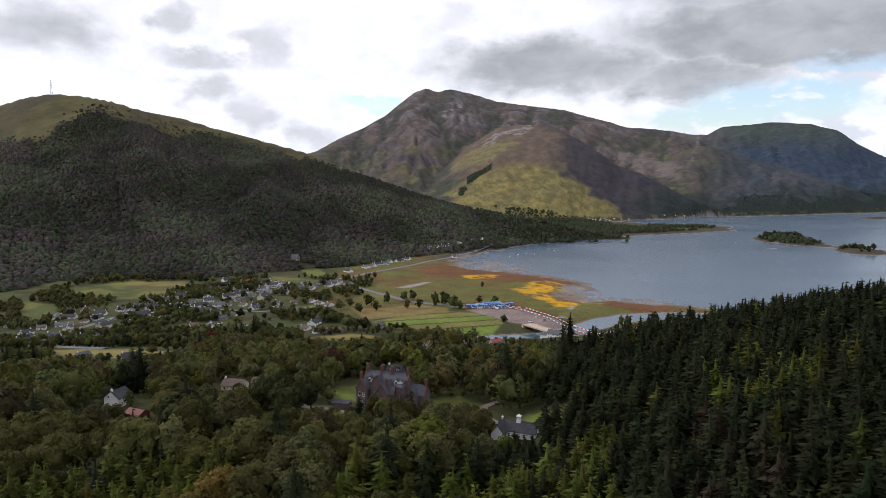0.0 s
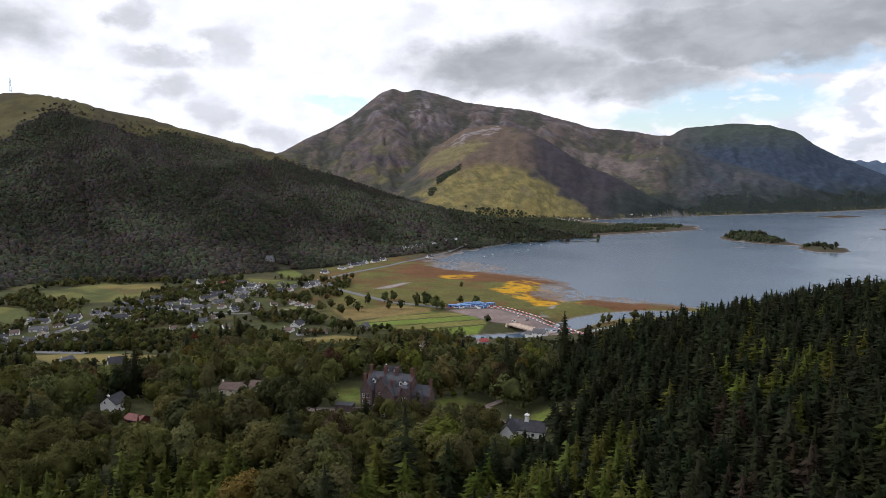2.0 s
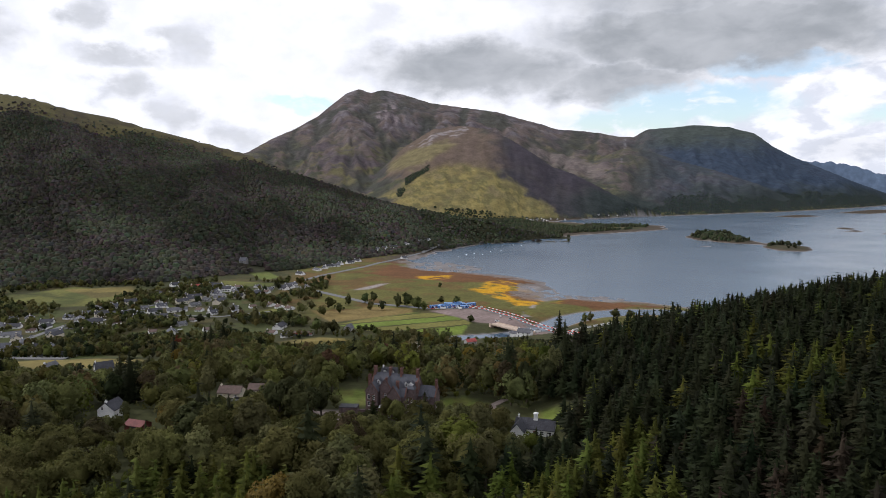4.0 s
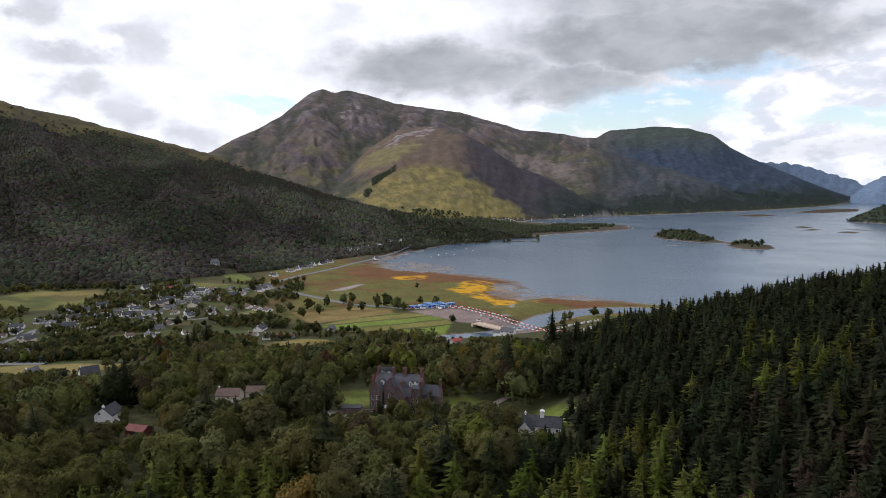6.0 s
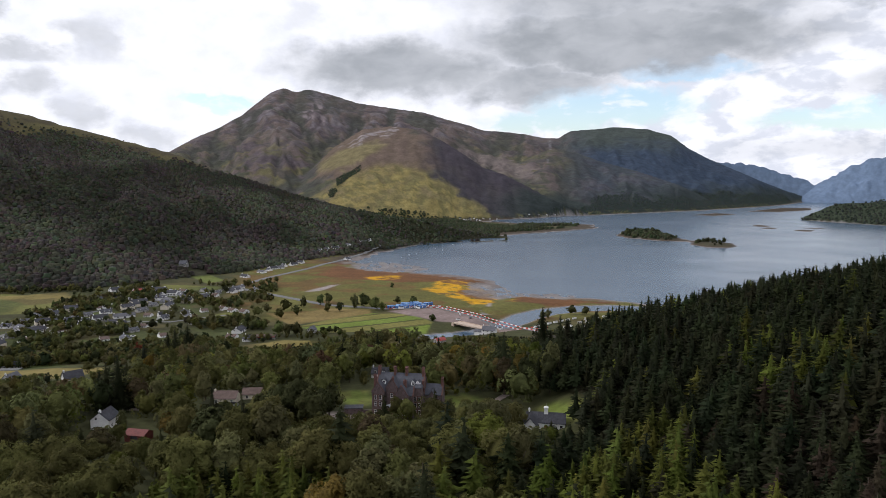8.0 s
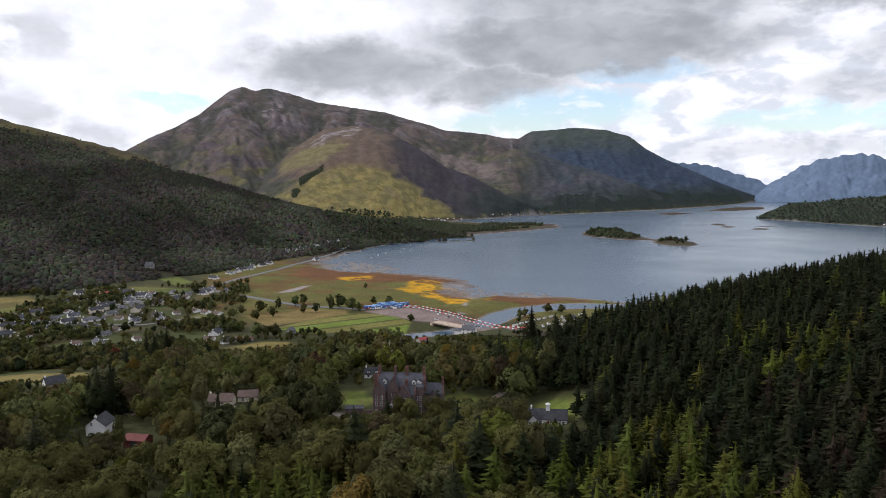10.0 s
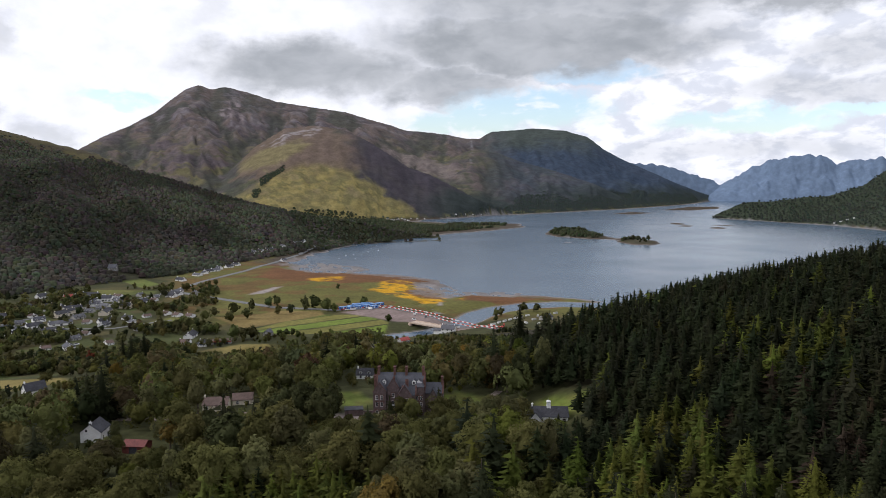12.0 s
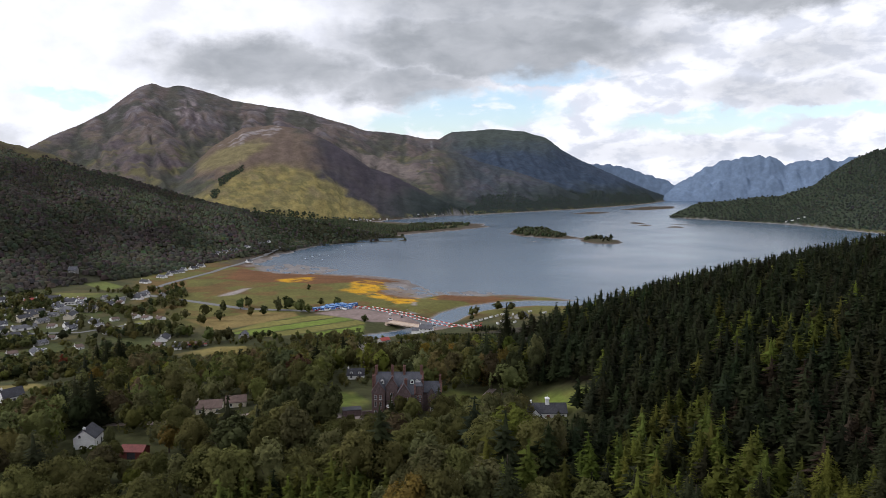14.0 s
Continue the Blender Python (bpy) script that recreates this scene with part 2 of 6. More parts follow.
def inside(x, y, poly):
    """Signed distance to a polygon's edge: positive inside."""
    best, odd = np.full(np.shape(x), 1e9), np.zeros(np.shape(x), bool)
    n = len(poly)
    for i in range(n):
        (ax, ay), (bx, by) = poly[i], poly[(i + 1) % n]
        ex, ey = bx - ax, by - ay
        t = np.clip(((x - ax) * ex + (y - ay) * ey) / (ex * ex + ey * ey + 1e-9), 0, 1)
        best = np.minimum(best, np.hypot(x - ax - t * ex, y - ay - t * ey))
        odd ^= ((ay > y) != (by > y)) & (x < ex * (y - ay) / (ey if ey else 1e-9) + ax)
    return np.where(odd, best, -best)


def along(x, y, line):
    """Distance to a line of points."""
    best = np.full(np.shape(x), 1e9)
    for (ax, ay), (bx, by) in zip(line, line[1:]):
        ex, ey = bx - ax, by - ay
        t = np.clip(((x - ax) * ex + (y - ay) * ey) / (ex * ex + ey * ey), 0, 1)
        best = np.minimum(best, np.hypot(x - ax - t * ex, y - ay - t * ey))
    return best


CX, CY = -60.0, 8.0  # middle of the camera's path, for headings and ranges of the hills
# hills, fitted to the skylines in view from there: heading, range and height of the crest; then heading and range of
# the foot
HILL = [(-75, 2300, 240), (-40, 2300, 300), (-30.5, 2262, 334), (-29, 2213, 353), (-27.3, 2165, 363), (-25.2, 2117, 355), (-23.2, 2018, 334), (-21.3, 1970, 310), (-18.2, 1973, 291),
        (-15.7, 1925, 262), (-13.1, 1928, 240), (-10.5, 1880, 216), (-8.7, 1832, 198), (-6.4, 1744, 161), (-4.1, 1707, 140), (-1.8, 1649, 118), (1, 1612, 93),
        (4.3, 1595, 71), (7.5, 1599, 52), (10.2, 1602, 41), (12.4, 1640, 24), (15, 1700, 6), (17, 1700, 0)]
HILL_FOOT = [(-75, 700), (-40, 850), (-28.1, 976), (-26.1, 1036), (-20.9, 1019), (-16.8, 992), (-13.5, 1002), (-10.5, 1037), (-7.4, 1052), (-3.9, 1097), (0.5, 1217), (4, 1312), (7.1, 1391), (9.3, 1494), (12, 1560), (17, 1600)]
MAIN = [(-40, 3400, 150), (-14, 3450, 182), (-9.2, 3700, 274), (-7.3, 3926, 357), (-5.6, 4129, 423), (-3.8, 4323, 514), (-3, 4405, 572), (-1.6, 4548, 675), (-0.6, 4650, 717), (0.3, 4674, 694), (1.3, 4700, 718), (3.2, 4667, 678), (5, 4635, 629), (7.7, 4585, 593), (10.4, 4527, 559), (12.2, 4489, 513), (14, 4450, 473), (15.1, 4466, 443), (16.7, 4489, 436), (18.5, 4514, 420), (19.8, 4533, 399), (21, 4550, 395)]
MAIN_EAST = [(14, 4450, 272), (19, 4550, 371), (21, 4597, 396), (22, 4620, 444), (22.8, 4639, 450), (24.1, 4670, 458), (25.4, 4700, 472), (27.9, 4673, 451), (29.7, 4653, 406), (30.9, 4615, 327), (32.3, 4562, 263), (33.9, 4500, 204), (35.8, 4450, 137), (37.6, 4650, 76), (39.3, 4945, 22), (40, 4945, 0)]
MAIN_FOOT = [(-40, 2300), (5, 2320), (10.4, 2364), (12.7, 2431), (18.6, 2522), (21.7, 2739), (23.9, 2804), (28.1, 3048), (32.1, 3343), (35.9, 3842), (37.7, 4231), (39.3, 4919), (41, 4945)]
KNOLL = [(-2, 3000, 40), (1.3, 3096, 184), (3.1, 3146, 278), (5.4, 3238, 364), (7.7, 3196, 376), (9.9, 3096, 354), (11.8, 2996, 300), (13.6, 2916, 238), (14.9, 2877, 191), (16.8, 2847, 157), (19, 2797, 102), (20.3, 2760, 70), (22.1, 2760, 40), (23.4, 2800, 10)]
FLANK = [(17, 3750, 209), (20.7, 3900, 308), (22.5, 3874, 281), (24.2, 3850, 236), (26.7, 3750, 189), (30, 3600, 118), (32, 3600, 55), (33.2, 3600, 15)]
RIGHT = [(38.8, 2700, 8), (40.9, 2660, 57), (43, 2644, 64), (45, 2622, 79), (46.4, 2601, 82), (48.7, 2599, 120), (49.6, 2618, 154), (50.7, 2677, 193), (52.4, 2776, 236), (53.1, 2805, 241), (58, 2900, 330), (75, 2800, 330)]
RIGHT_FOOT = [(38.5, 2680), (39.2, 2650), (41, 2590), (43.4, 2490), (47.2, 2370), (50.8, 2170), (53.1, 2060), (75, 1500)]
LOCH = [(560, 2280), (627, 2350), (744, 2398), (953, 2553), (1076, 2571), (1376, 2697), (1717, 2840), (2193, 3120), (2527, 3356), (3056, 3815), (3700, 3300), (2700, 2620), (1950, 2330), (1650, 2120), (1621, 2069), (1652, 1977),
        (1659, 1826), (1684, 1623), (1626, 1383), (1590, 1247), (1700, 900), (1500, 600), (900, 520), (600, 560), (420, 650), (335, 700), (305, 745), (279, 770), (216, 803), (190, 822), (165, 808), (163, 835), (190, 885), (200, 940),
        (166, 998), (124, 1042), (66, 1110), (30, 1200), (85, 1323), (145, 1460), (228, 1570), (330, 1612), (488, 1721), (658, 1808), (773, 1874), (839, 2036)]
LOCH2 = [(765, 2078), (654, 2127), (560, 2280)]
RIVER = [(360, 690), (302, 695), (270, 712), (230, 716), (190, 706), (158, 684), (138, 663), (122, 646), (80, 621), (47, 616), (10, 600), (-60, 560)]
BIG_ISLE = [(718, 1642), (706, 1543), (741, 1476), (789, 1452), (825, 1506), (839, 1602), (864, 1689), (832, 1734), (789, 1742)]
SMALL_ISLE = [(765, 1388), (757, 1302), (795, 1283), (834, 1312), (867, 1382), (833, 1402), (818, 1432)]
SKERRIES = [[(1456, 2498), (1493, 2408), (1655, 2503), (1618, 2602)], [(1837, 2708), (1946, 2635), (2190, 2746), (2363, 2952), (2210, 2983)], [(1264, 1878), (1278, 1826), (1318, 1843), (1326, 1917)],
            [(1216, 1768), (1242, 1741), (1288, 1777), (1271, 1804)], [(1249, 1677), (1268, 1633), (1316, 1664), (1310, 1707)],
            [(1335, 1790), (1350, 1735), (1400, 1715), (1395, 1760)], [(735, 1477), (782, 1434), (815, 1445), (822, 1500), (780, 1492)], [(786, 1425), (792, 1392), (829, 1412), (850, 1480)], [(644, 1412), (652, 1398), (672, 1400), (668, 1412)]]
WEED = [[(82, 873), (108, 919), (139, 954), (159, 922), (167, 879), (174, 843), (166, 804), (151, 767), (136, 741), (123, 751), (110, 787), (96, 826)], [(29, 996), (62, 1007), (81, 995), (74, 961), (35, 957)], [(161, 778), (182, 792), (189, 766), (165, 746)]]
WRACK = [[(-53, 1029), (7, 1128), (84, 1069), (166, 992), (202, 936), (196, 887), (149, 898), (110, 939), (71, 930), (4, 986)], [(151, 767), (200, 810), (225, 783), (293, 745), (300, 722), (228, 731), (182, 743)], [(0, 1110), (40, 1240), (110, 1400), (60, 1380), (-20, 1180)]]
MUDBAR = [[(-66, 874), (-41, 905), (-26, 929), (-12, 933), (-40, 882)], [(140, 880), (175, 905), (185, 895), (160, 870)], [(128, 735), (140, 760), (146, 755), (138, 730)]]
TIDEFLAT = [[(23, 1135), (64, 1225), (128, 1140), (141, 1073), (80, 1051), (39, 1082)], [(150, 906), (169, 917), (184, 874), (171, 857)], [(161, 792), (176, 859), (203, 895), (196, 831), (228, 822), (269, 798), (235, 774), (197, 802), (171, 796)], [(122, 730), (131, 712), (122, 693), (115, 694)], [(113, 750), (126, 781), (128, 765), (116, 745)]]
STRIP_FIELD = [(-71, 668), (-35, 700), (6, 722), (46, 709), (58, 663), (44, 624), (18, 616), (-12, 633), (-38, 634)]
STRAW_FIELD = [(-102, 749), (-71, 738), (-36, 760), (6, 745), (6, 722), (-35, 700), (-75, 679)]
GREEN_FIELDS = [[(-454, 834), (-378, 793), (-333, 799), (-331, 818), (-448, 888), (-469, 889)], [(-450, 893), (-328, 817), (-322, 884), (-416, 944)], [(-468, 779), (-422, 760), (-370, 671), (-400, 659)], [(-240, 923), (-239, 981), (-163, 946), (-167, 925)],
                [(-213, 1049), (-191, 1068), (-164, 1004), (-183, 976)], [(-166, 735), (-135, 767), (-126, 727), (-148, 704)]]
PALE_FIELDS = [[(-420, 920), (-342, 942), (-317, 870), (-357, 850)], [(-282, 502), (-254, 464), (-211, 458), (-184, 471), (-194, 493), (-230, 507), (-265, 510)], [(-117, 590), (-81, 610), (-51, 598), (-76, 564), (-108, 565)]]
SITE = [(24, 732), (73, 744), (109, 673), (123, 636), (132, 607), (109, 601), (89, 650), (64, 664), (50, 692)]
LAWNS = [[(-62, 345), (-45, 322), (-34, 330), (-36, 352), (-52, 356)], [(-4, 325), (8, 331), (21, 318), (14, 300), (2, 304)], [(26, 296), (40, 302), (56, 290), (55, 278), (44, 274), (24, 285)]]
YARD = [(-60, 316), (-38, 318), (-36, 300), (-56, 300)]


def table(rows, heading, col):
    a = [r[0] for r in rows]
    return np.interp(heading, a, [r[col] for r in rows])


def flank(rows, feet, a, r, power, back=0.5):
    """A hill from its foot up to its crest, and down again behind it."""
    dc, zc, df = table(rows, a, 1), table(rows, a, 2), table(feet, a, 1)
    df = np.minimum(df, dc - 20)
    u = (r - df) / (dc - df)
    z = np.where(u < 1, zc * np.clip(u, 0, 1) ** power, zc - (r - dc) * back)
    fade = (a >= rows[0][0]) & (a <= rows[-1][0])
    return np.where(fade & (u > 0), np.maximum(z, -5), -5.0), np.clip(u, 0, 1)


def ravines(x, y, a, r):
    """Broad swells, ravines that run down the fells, and the rills between them (0 in the bed, 1 on the spur)."""
    n1 = fbm(x / 420, y / 420, 5, 11) - 0.5
    arc = a * 62 + 90 * n1
    gully = np.abs(fbm(arc / 210, r / 900 + n1, 4, 31) - 0.5) * 2
    rill = np.abs(fbm(arc / 46 + 2 * gully, r / 240, 4, 37) - 0.5) * 2
    return n1, np.clip(gully * 1.7, 0, 1), np.clip(rill * 1.8, 0, 1)


def fell(x, y, a, r):
    """The high hills over the loch: height, and which of them it is."""
    n1, gully, rill = ravines(x, y, a, r)
    zs = []
    for k, (rows, p) in enumerate(((MAIN, 1.25), (MAIN_EAST, 1.2), (KNOLL, 0.85), (FLANK, 1.0))):
        z, u = flank(rows, MAIN_FOOT, a, r, p)
        w = np.sin(np.pi * np.clip(u, 0, 1)) ** 0.8
        near = np.clip(np.minimum(u * 4, (1 - u) * 5), 0, 1)
        rough = (1.0, 0.8, 0.35, 0.8)[k]
        z = z + np.where(z > 0, w * n1 * 0.30 * np.minimum(z + 15, 190) + near * rough * ((gully - 0.4) * 0.17 * np.minimum(z + 10, 260) + (rill - 0.4) * 24 * np.clip(z / 60, 0, 1)), 0)
        zs.append(z)
    zs = np.stack(zs)
    return zs.max(0), zs.argmax(0)


TREELINE = [(-40, 0.72), (-30, 0.70), (-28, 0.62), (-26.8, 0.72), (-24.4, 0.84), (-22.5, 0.87), (-18.6, 0.85), (-16, 0.88), (-13.9, 0.91), (-10.9, 0.92), (-8.8, 0.89), (-7, 0.96), (-5, 1.1), (20, 1.1)]


def above_trees(a, u, x, y):
    """How far a place on the village hill lies over the upper edge of its wood."""
    return u - table(TREELINE, a, 1) + (fbm(x / 60, y / 60, 4, 17) - 0.5) * 0.16


def ground_height(x, y):
    x, y = np.asarray(x, float), np.asarray(y, float)
    a, r = np.degrees(np.arctan2(x - CX, y - CY)), np.hypot(x - CX, y - CY)
    wob = (fbm(x / 60, y / 60, 3, 5) - 0.5) * 26 * smooth(r, 300, 900)
    sd = -np.maximum(inside(x, y, LOCH), inside(x, y, LOCH2)) + wob * smooth(r, 1000, 1100) + (fbm(x / 22, y / 22, 3, 8) - 0.5) * 16
    low = np.interp(y, (-5000, 0, 150, 220, 330, 400, 480, 560, 620, 700, 5000), (90, 50, 42, 38, 36, 30, 20, 8, 4.2, 3, 3))
    low = low + (fbm(x / 90, y / 90, 3, 2) - 0.5) * 5 * smooth(620 - y, 0, 200)
    # plantation slope beside the big house
    rise = 0.5 * np.maximum(x - 34 + np.clip(270 - y, 0, 60) * 0.15, 0) * np.interp(y, (-200, 200, 280, 385, 470, 560), (1.1, 1.0, 0.95, 0.52, 0.24, 0.0))
    low = low + 70 * (1 - np.exp(-rise / 70))
    shore = np.clip(sd * 0.045, -3, 3)
    flats = smooth(1 - np.hypot((x - 62) / 75, (y - 1190) / 190), 0, 0.4) + smooth(1 - np.hypot((x - 175) / 40, (y - 860) / 75), 0, 0.4)
    shore = shore + np.clip(flats, 0, 1) * ((fbm(x / 9, y / 26, 4, 14) - 0.5) * 1.5 - np.clip(shore - 0.3, 0, 1.5) * 0.6)
    z = low - 3 + shore
    for k, p in enumerate(TIDEFLAT):
        w = smooth(inside(x, y, p) + (fbm(x / 14, y / 14, 2, 18) - 0.5) * 16, -6, 6)
        z = z + (0.06 + (fbm(x / 6, y / 16, 3, 16) - 0.5) * (0.8 if k < 3 else 0.4) - z) * w
    bank = along(x, y, RIVER) - np.interp(x, (100, 150), (7.5, 15))
    z = np.where(bank < 25, np.minimum(z, np.clip(bank * 0.14, -1.2, 4)), z)
    for isle, h in ((BIG_ISLE, 5.0), (SMALL_ISLE, 4.5)):
        z = np.maximum(z, np.clip((inside(x, y, isle) + (fbm(x / 18, y / 18, 3, 4) - 0.5) * 14) * 0.16, -3, h))
    for s in SKERRIES:
        z = np.maximum(z, np.clip((inside(x, y, s) + (fbm(x / 25, y / 25, 3, 6) - 0.5) * 14) * 0.06, -3, 1.2))
    hill, u = flank(HILL, HILL_FOOT, a, r, 1.08, 0.25)
    cleft = np.abs(fbm(a * 34 / 150 + y / 900, r / 520, 4, 22) - 0.5) * 2
    hill = hill + np.where(hill > 0, ((fbm(x / 170, y / 170, 4, 21) - 0.5) * 46 + (np.clip(cleft * 1.7, 0, 1) - 0.45) * 30) * np.sin(np.pi * u), 0)
    right, u2 = flank(RIGHT, RIGHT_FOOT, a, r, 1.15, 0.2)
    right = right + np.where(right > 0, (fbm(x / 150, y / 150, 4, 23) - 0.5) * 44 * np.sin(np.pi * u2), 0)
    far, _ = fell(x, y, a, r)
    return np.maximum.reduce([z, hill + 2.5, right + 1.0, far + 1.0])


def blend(col, other, w):
    return col + (np.array(other) - col) * np.asarray(w)[..., None]


def ground_cover(x, y, z):
    """What grows or lies on the ground, as colour; sun, shade and haze are painted in on the fells."""
    a, r = np.degrees(np.arctan2(x - CX, y - CY)), np.hypot(x - CX, y - CY)
    n, m = fbm(x / 35, y / 35, 4, 41), fbm(x / 9, y / 9, 3, 51)
    c = np.tile(np.array((0.044, 0.046, 0.019)), (len(x), 1))
    c = blend(c, (0.085, 0.07, 0.03), smooth(n, 0.45, 0.65) * 0.6 * smooth(y, 480, 560))
    ragged = (n - 0.5) * 40
    marsh = smooth(y - np.interp(x, (-160, 20, 90, 150, 330), (690, 740, 735, 660, 600)), -15, 15) * smooth(x + 160, 0, 30) * smooth(1420 - y, 0, 60)
    c = blend(c, (0.100, 0.094, 0.027), marsh)
    c = blend(c, (0.115, 0.062, 0.026), marsh * smooth(n, 0.5, 0.62) * 0.7)
    for p in WRACK:
        c = blend(c, (0.12, 0.058, 0.026), smooth(inside(x, y, p) + ragged, -4, 8))
    for p in WEED:
        c = blend(c, (0.44, 0.235, 0.012), smooth(inside(x, y, p) + ragged * 0.8, -2, 8) * smooth(m, 0.28, 0.5))
    c = blend(c, (0.12, 0.058, 0.026), smooth(n, 0.56, 0.62) * smooth(inside(x, y, WEED[0]), 0, 10) * 0.8)
    for p in MUDBAR:
        c = blend(c, (0.24, 0.21, 0.20), smooth(inside(x, y, p) + ragged * 0.3, -1, 4))
    for p in GREEN_FIELDS:
        w = smooth(inside(x, y, p), -2, 2)
        c = blend(c, (0.098, 0.118, 0.030), w)
        c = blend(c, (0.125, 0.112, 0.036), w * smooth(n, 0.45, 0.6) * 0.6)
    for p in PALE_FIELDS:
        c = blend(c, (0.155, 0.125, 0.042), smooth(inside(x, y, p) + ragged * 0.2, -2, 3))
    c = blend(c, (0.165, 0.122, 0.046), smooth(inside(x, y, STRAW_FIELD), -2, 2))
    d = inside(x, y, STRIP_FIELD)
    band = ((y - 0.33 * x) - 610) / 26
    c = blend(c, (0.118, 0.155, 0.028), smooth(d, -1.5, 1.5))
    c = blend(c, (0.145, 0.135, 0.038), smooth(d, -1.5, 1.5) * (np.floor(band) % 2))
    c = blend(c, (0.035, 0.035, 0.015), smooth(d, -2, 2) * smooth(np.abs(band - np.round(band)), 0.11, 0.04))
    c = blend(c, (0.19, 0.145, 0.132), smooth(inside(x, y, SITE) + ragged * 0.1, -3, 3))
    for p in LAWNS:
        w = smooth(inside(x, y, p) + (m - 0.5) * 8, -2, 3)
        c = blend(c, (0.096, 0.120, 0.025), w)
        c = blend(c, (0.105, 0.096, 0.030), w * smooth(fbm(x / 6, y / 6, 3, 47), 0.45, 0.62) * 0.6)
    c = blend(c, (0.24, 0.20, 0.185), smooth(inside(x, y, YARD), -1, 2))
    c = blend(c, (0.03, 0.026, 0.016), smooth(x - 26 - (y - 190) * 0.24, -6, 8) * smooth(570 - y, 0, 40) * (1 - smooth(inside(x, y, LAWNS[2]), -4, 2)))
    c = blend(c, (0.060, 0.078, 0.022), smooth(-110 - x, 0, 20) * smooth(y, 500, 530) * smooth(960 - y, 0, 60) * smooth(fbm(x / 24, y / 24, 3, 46), 0.42, 0.55) * (c[:, 1] < 0.06))
    c = blend(c, (0.045, 0.042, 0.02), smooth(-90 - x, 0, 20) * smooth(y, 520, 560) * smooth(1000 - y, 0, 100) * smooth(0.62 - n, 0, 0.1) * 0.5)
    # shore stones and silt
    c = blend(c, (0.060, 0.047, 0.034), smooth(3.0 - z + (m - 0.5) * 2.5, 0, 1.0) * smooth(r, 1150, 1250))
    c = blend(c, (0.20, 0.185, 0.18), smooth(0.5 - z, 0, 0.4))
    isle = np.maximum(inside(x, y, BIG_ISLE), inside(x, y, SMALL_ISLE))
    c = blend(c, (0.050, 0.046, 0.026), smooth(isle, -30, -5) * smooth(z, 1.5, 3.0))
    mud = smooth(1.1 - z + (m - 0.5) * 2.2 + (n - 0.5) * 1.5, 0, 0.4) * smooth(1320 - r, 0, 60) * smooth(x + 20, 0, 60) * smooth(r, 780, 860)
    c = blend(c, (0.155, 0.138, 0.130), mud * 0.85)
    for p in TIDEFLAT:
        c = blend(c, (0.175, 0.162, 0.158), smooth(inside(x, y, p) + (m - 0.5) * 14, -4, 4) * smooth(0.9 - z, 0, 0.5) * 0.9)
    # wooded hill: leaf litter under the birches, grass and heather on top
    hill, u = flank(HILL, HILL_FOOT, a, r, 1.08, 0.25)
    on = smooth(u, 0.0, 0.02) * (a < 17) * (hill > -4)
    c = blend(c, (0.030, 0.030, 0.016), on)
    top = on * smooth(above_trees(a, u, x, y), -0.03, 0.02) * smooth(-a, 4, 9)
    c = blend(c, (0.060, 0.051, 0.022), top)
    c = blend(c, (0.043, 0.035, 0.021), top * smooth(n, 0.5, 0.62) * 0.8)
    c = blend(c, (0.074, 0.066, 0.023), top * smooth(fbm(x / 120, y / 120, 3, 43), 0.52, 0.66) * 0.7)
    right, u2 = flank(RIGHT, RIGHT_FOOT, a, r, 1.15, 0.2)
    c = blend(c, (0.036, 0.046, 0.03), smooth(u2, 0.02, 0.05) * (right > -4))
    # fells
    fz, which = fell(x, y, a, r)
    fellside = smooth(fz, 0, 6) * (fz > hill)
    g, h = fbm(x / 160, y / 160, 5, 61), fbm(x / 45, y / 45, 4, 63)
    s = fbm(x / 60 + 2 * g, y / 190, 4, 71)
    _n1, gully, rill = ravines(x, y, a, r)
    e = np.degrees(np.arctan2(z - 140, r)) + (g - 0.5) * 1.5 + (h - 0.5) * 0.8
    aw = a + (h - 0.5) * 1.6
    q = fbm(x / 24, y / 24, 3, 65)
    f = np.tile(np.array((0.108, 0.084, 0.069)), (len(x), 1))                             # heather and stones
    f = blend(f, (0.118, 0.104, 0.050), smooth(g + (h - 0.5) * 0.9, 0.42, 0.54) * smooth(430 - fz, 0, 220))   # grass
    f = blend(f, (0.056, 0.060, 0.036), smooth(s + (h - 0.5) * 0.7, 0.53, 0.62) * smooth(330 - fz, 0, 160) * 0.85)
    f = blend(f, (0.070, 0.058, 0.064), smooth(fbm(x / 110 + g, y / 75, 4, 69), 0.52, 0.60) * 0.6)
    f = blend(f, (0.185, 0.17, 0.17), smooth(h + 0.3 * (q - 0.5), 0.56, 0.63) * smooth(fz, 300, 460) * 0.4)   # outcrops
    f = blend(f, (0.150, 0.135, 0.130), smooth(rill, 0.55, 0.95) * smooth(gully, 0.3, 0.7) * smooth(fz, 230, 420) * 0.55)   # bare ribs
    f = blend(f, (0.046, 0.050, 0.036), smooth(0.30 - gully, 0, 0.22) * smooth(fz, 10, 60) * 0.75)                          # rank growth in the ravines, with their shade put into the colour
    # rill beds darkened likewise, shade painted along them
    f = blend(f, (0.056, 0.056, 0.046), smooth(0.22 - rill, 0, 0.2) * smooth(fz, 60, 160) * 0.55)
    scree = smooth(1 - np.hypot((aw - 1.9 - (e - 5) * 0.15) / 1.0, (e - 5.0) / 1.4), 0, 0.5) * smooth(fbm(a * 4, r / 190, 3, 73) + 0.3 * (h - 0.5), 0.45, 0.58)
    f = blend(f, (0.205, 0.168, 0.155), scree * 0.9)
    knoll = (which == 2) * 1.0
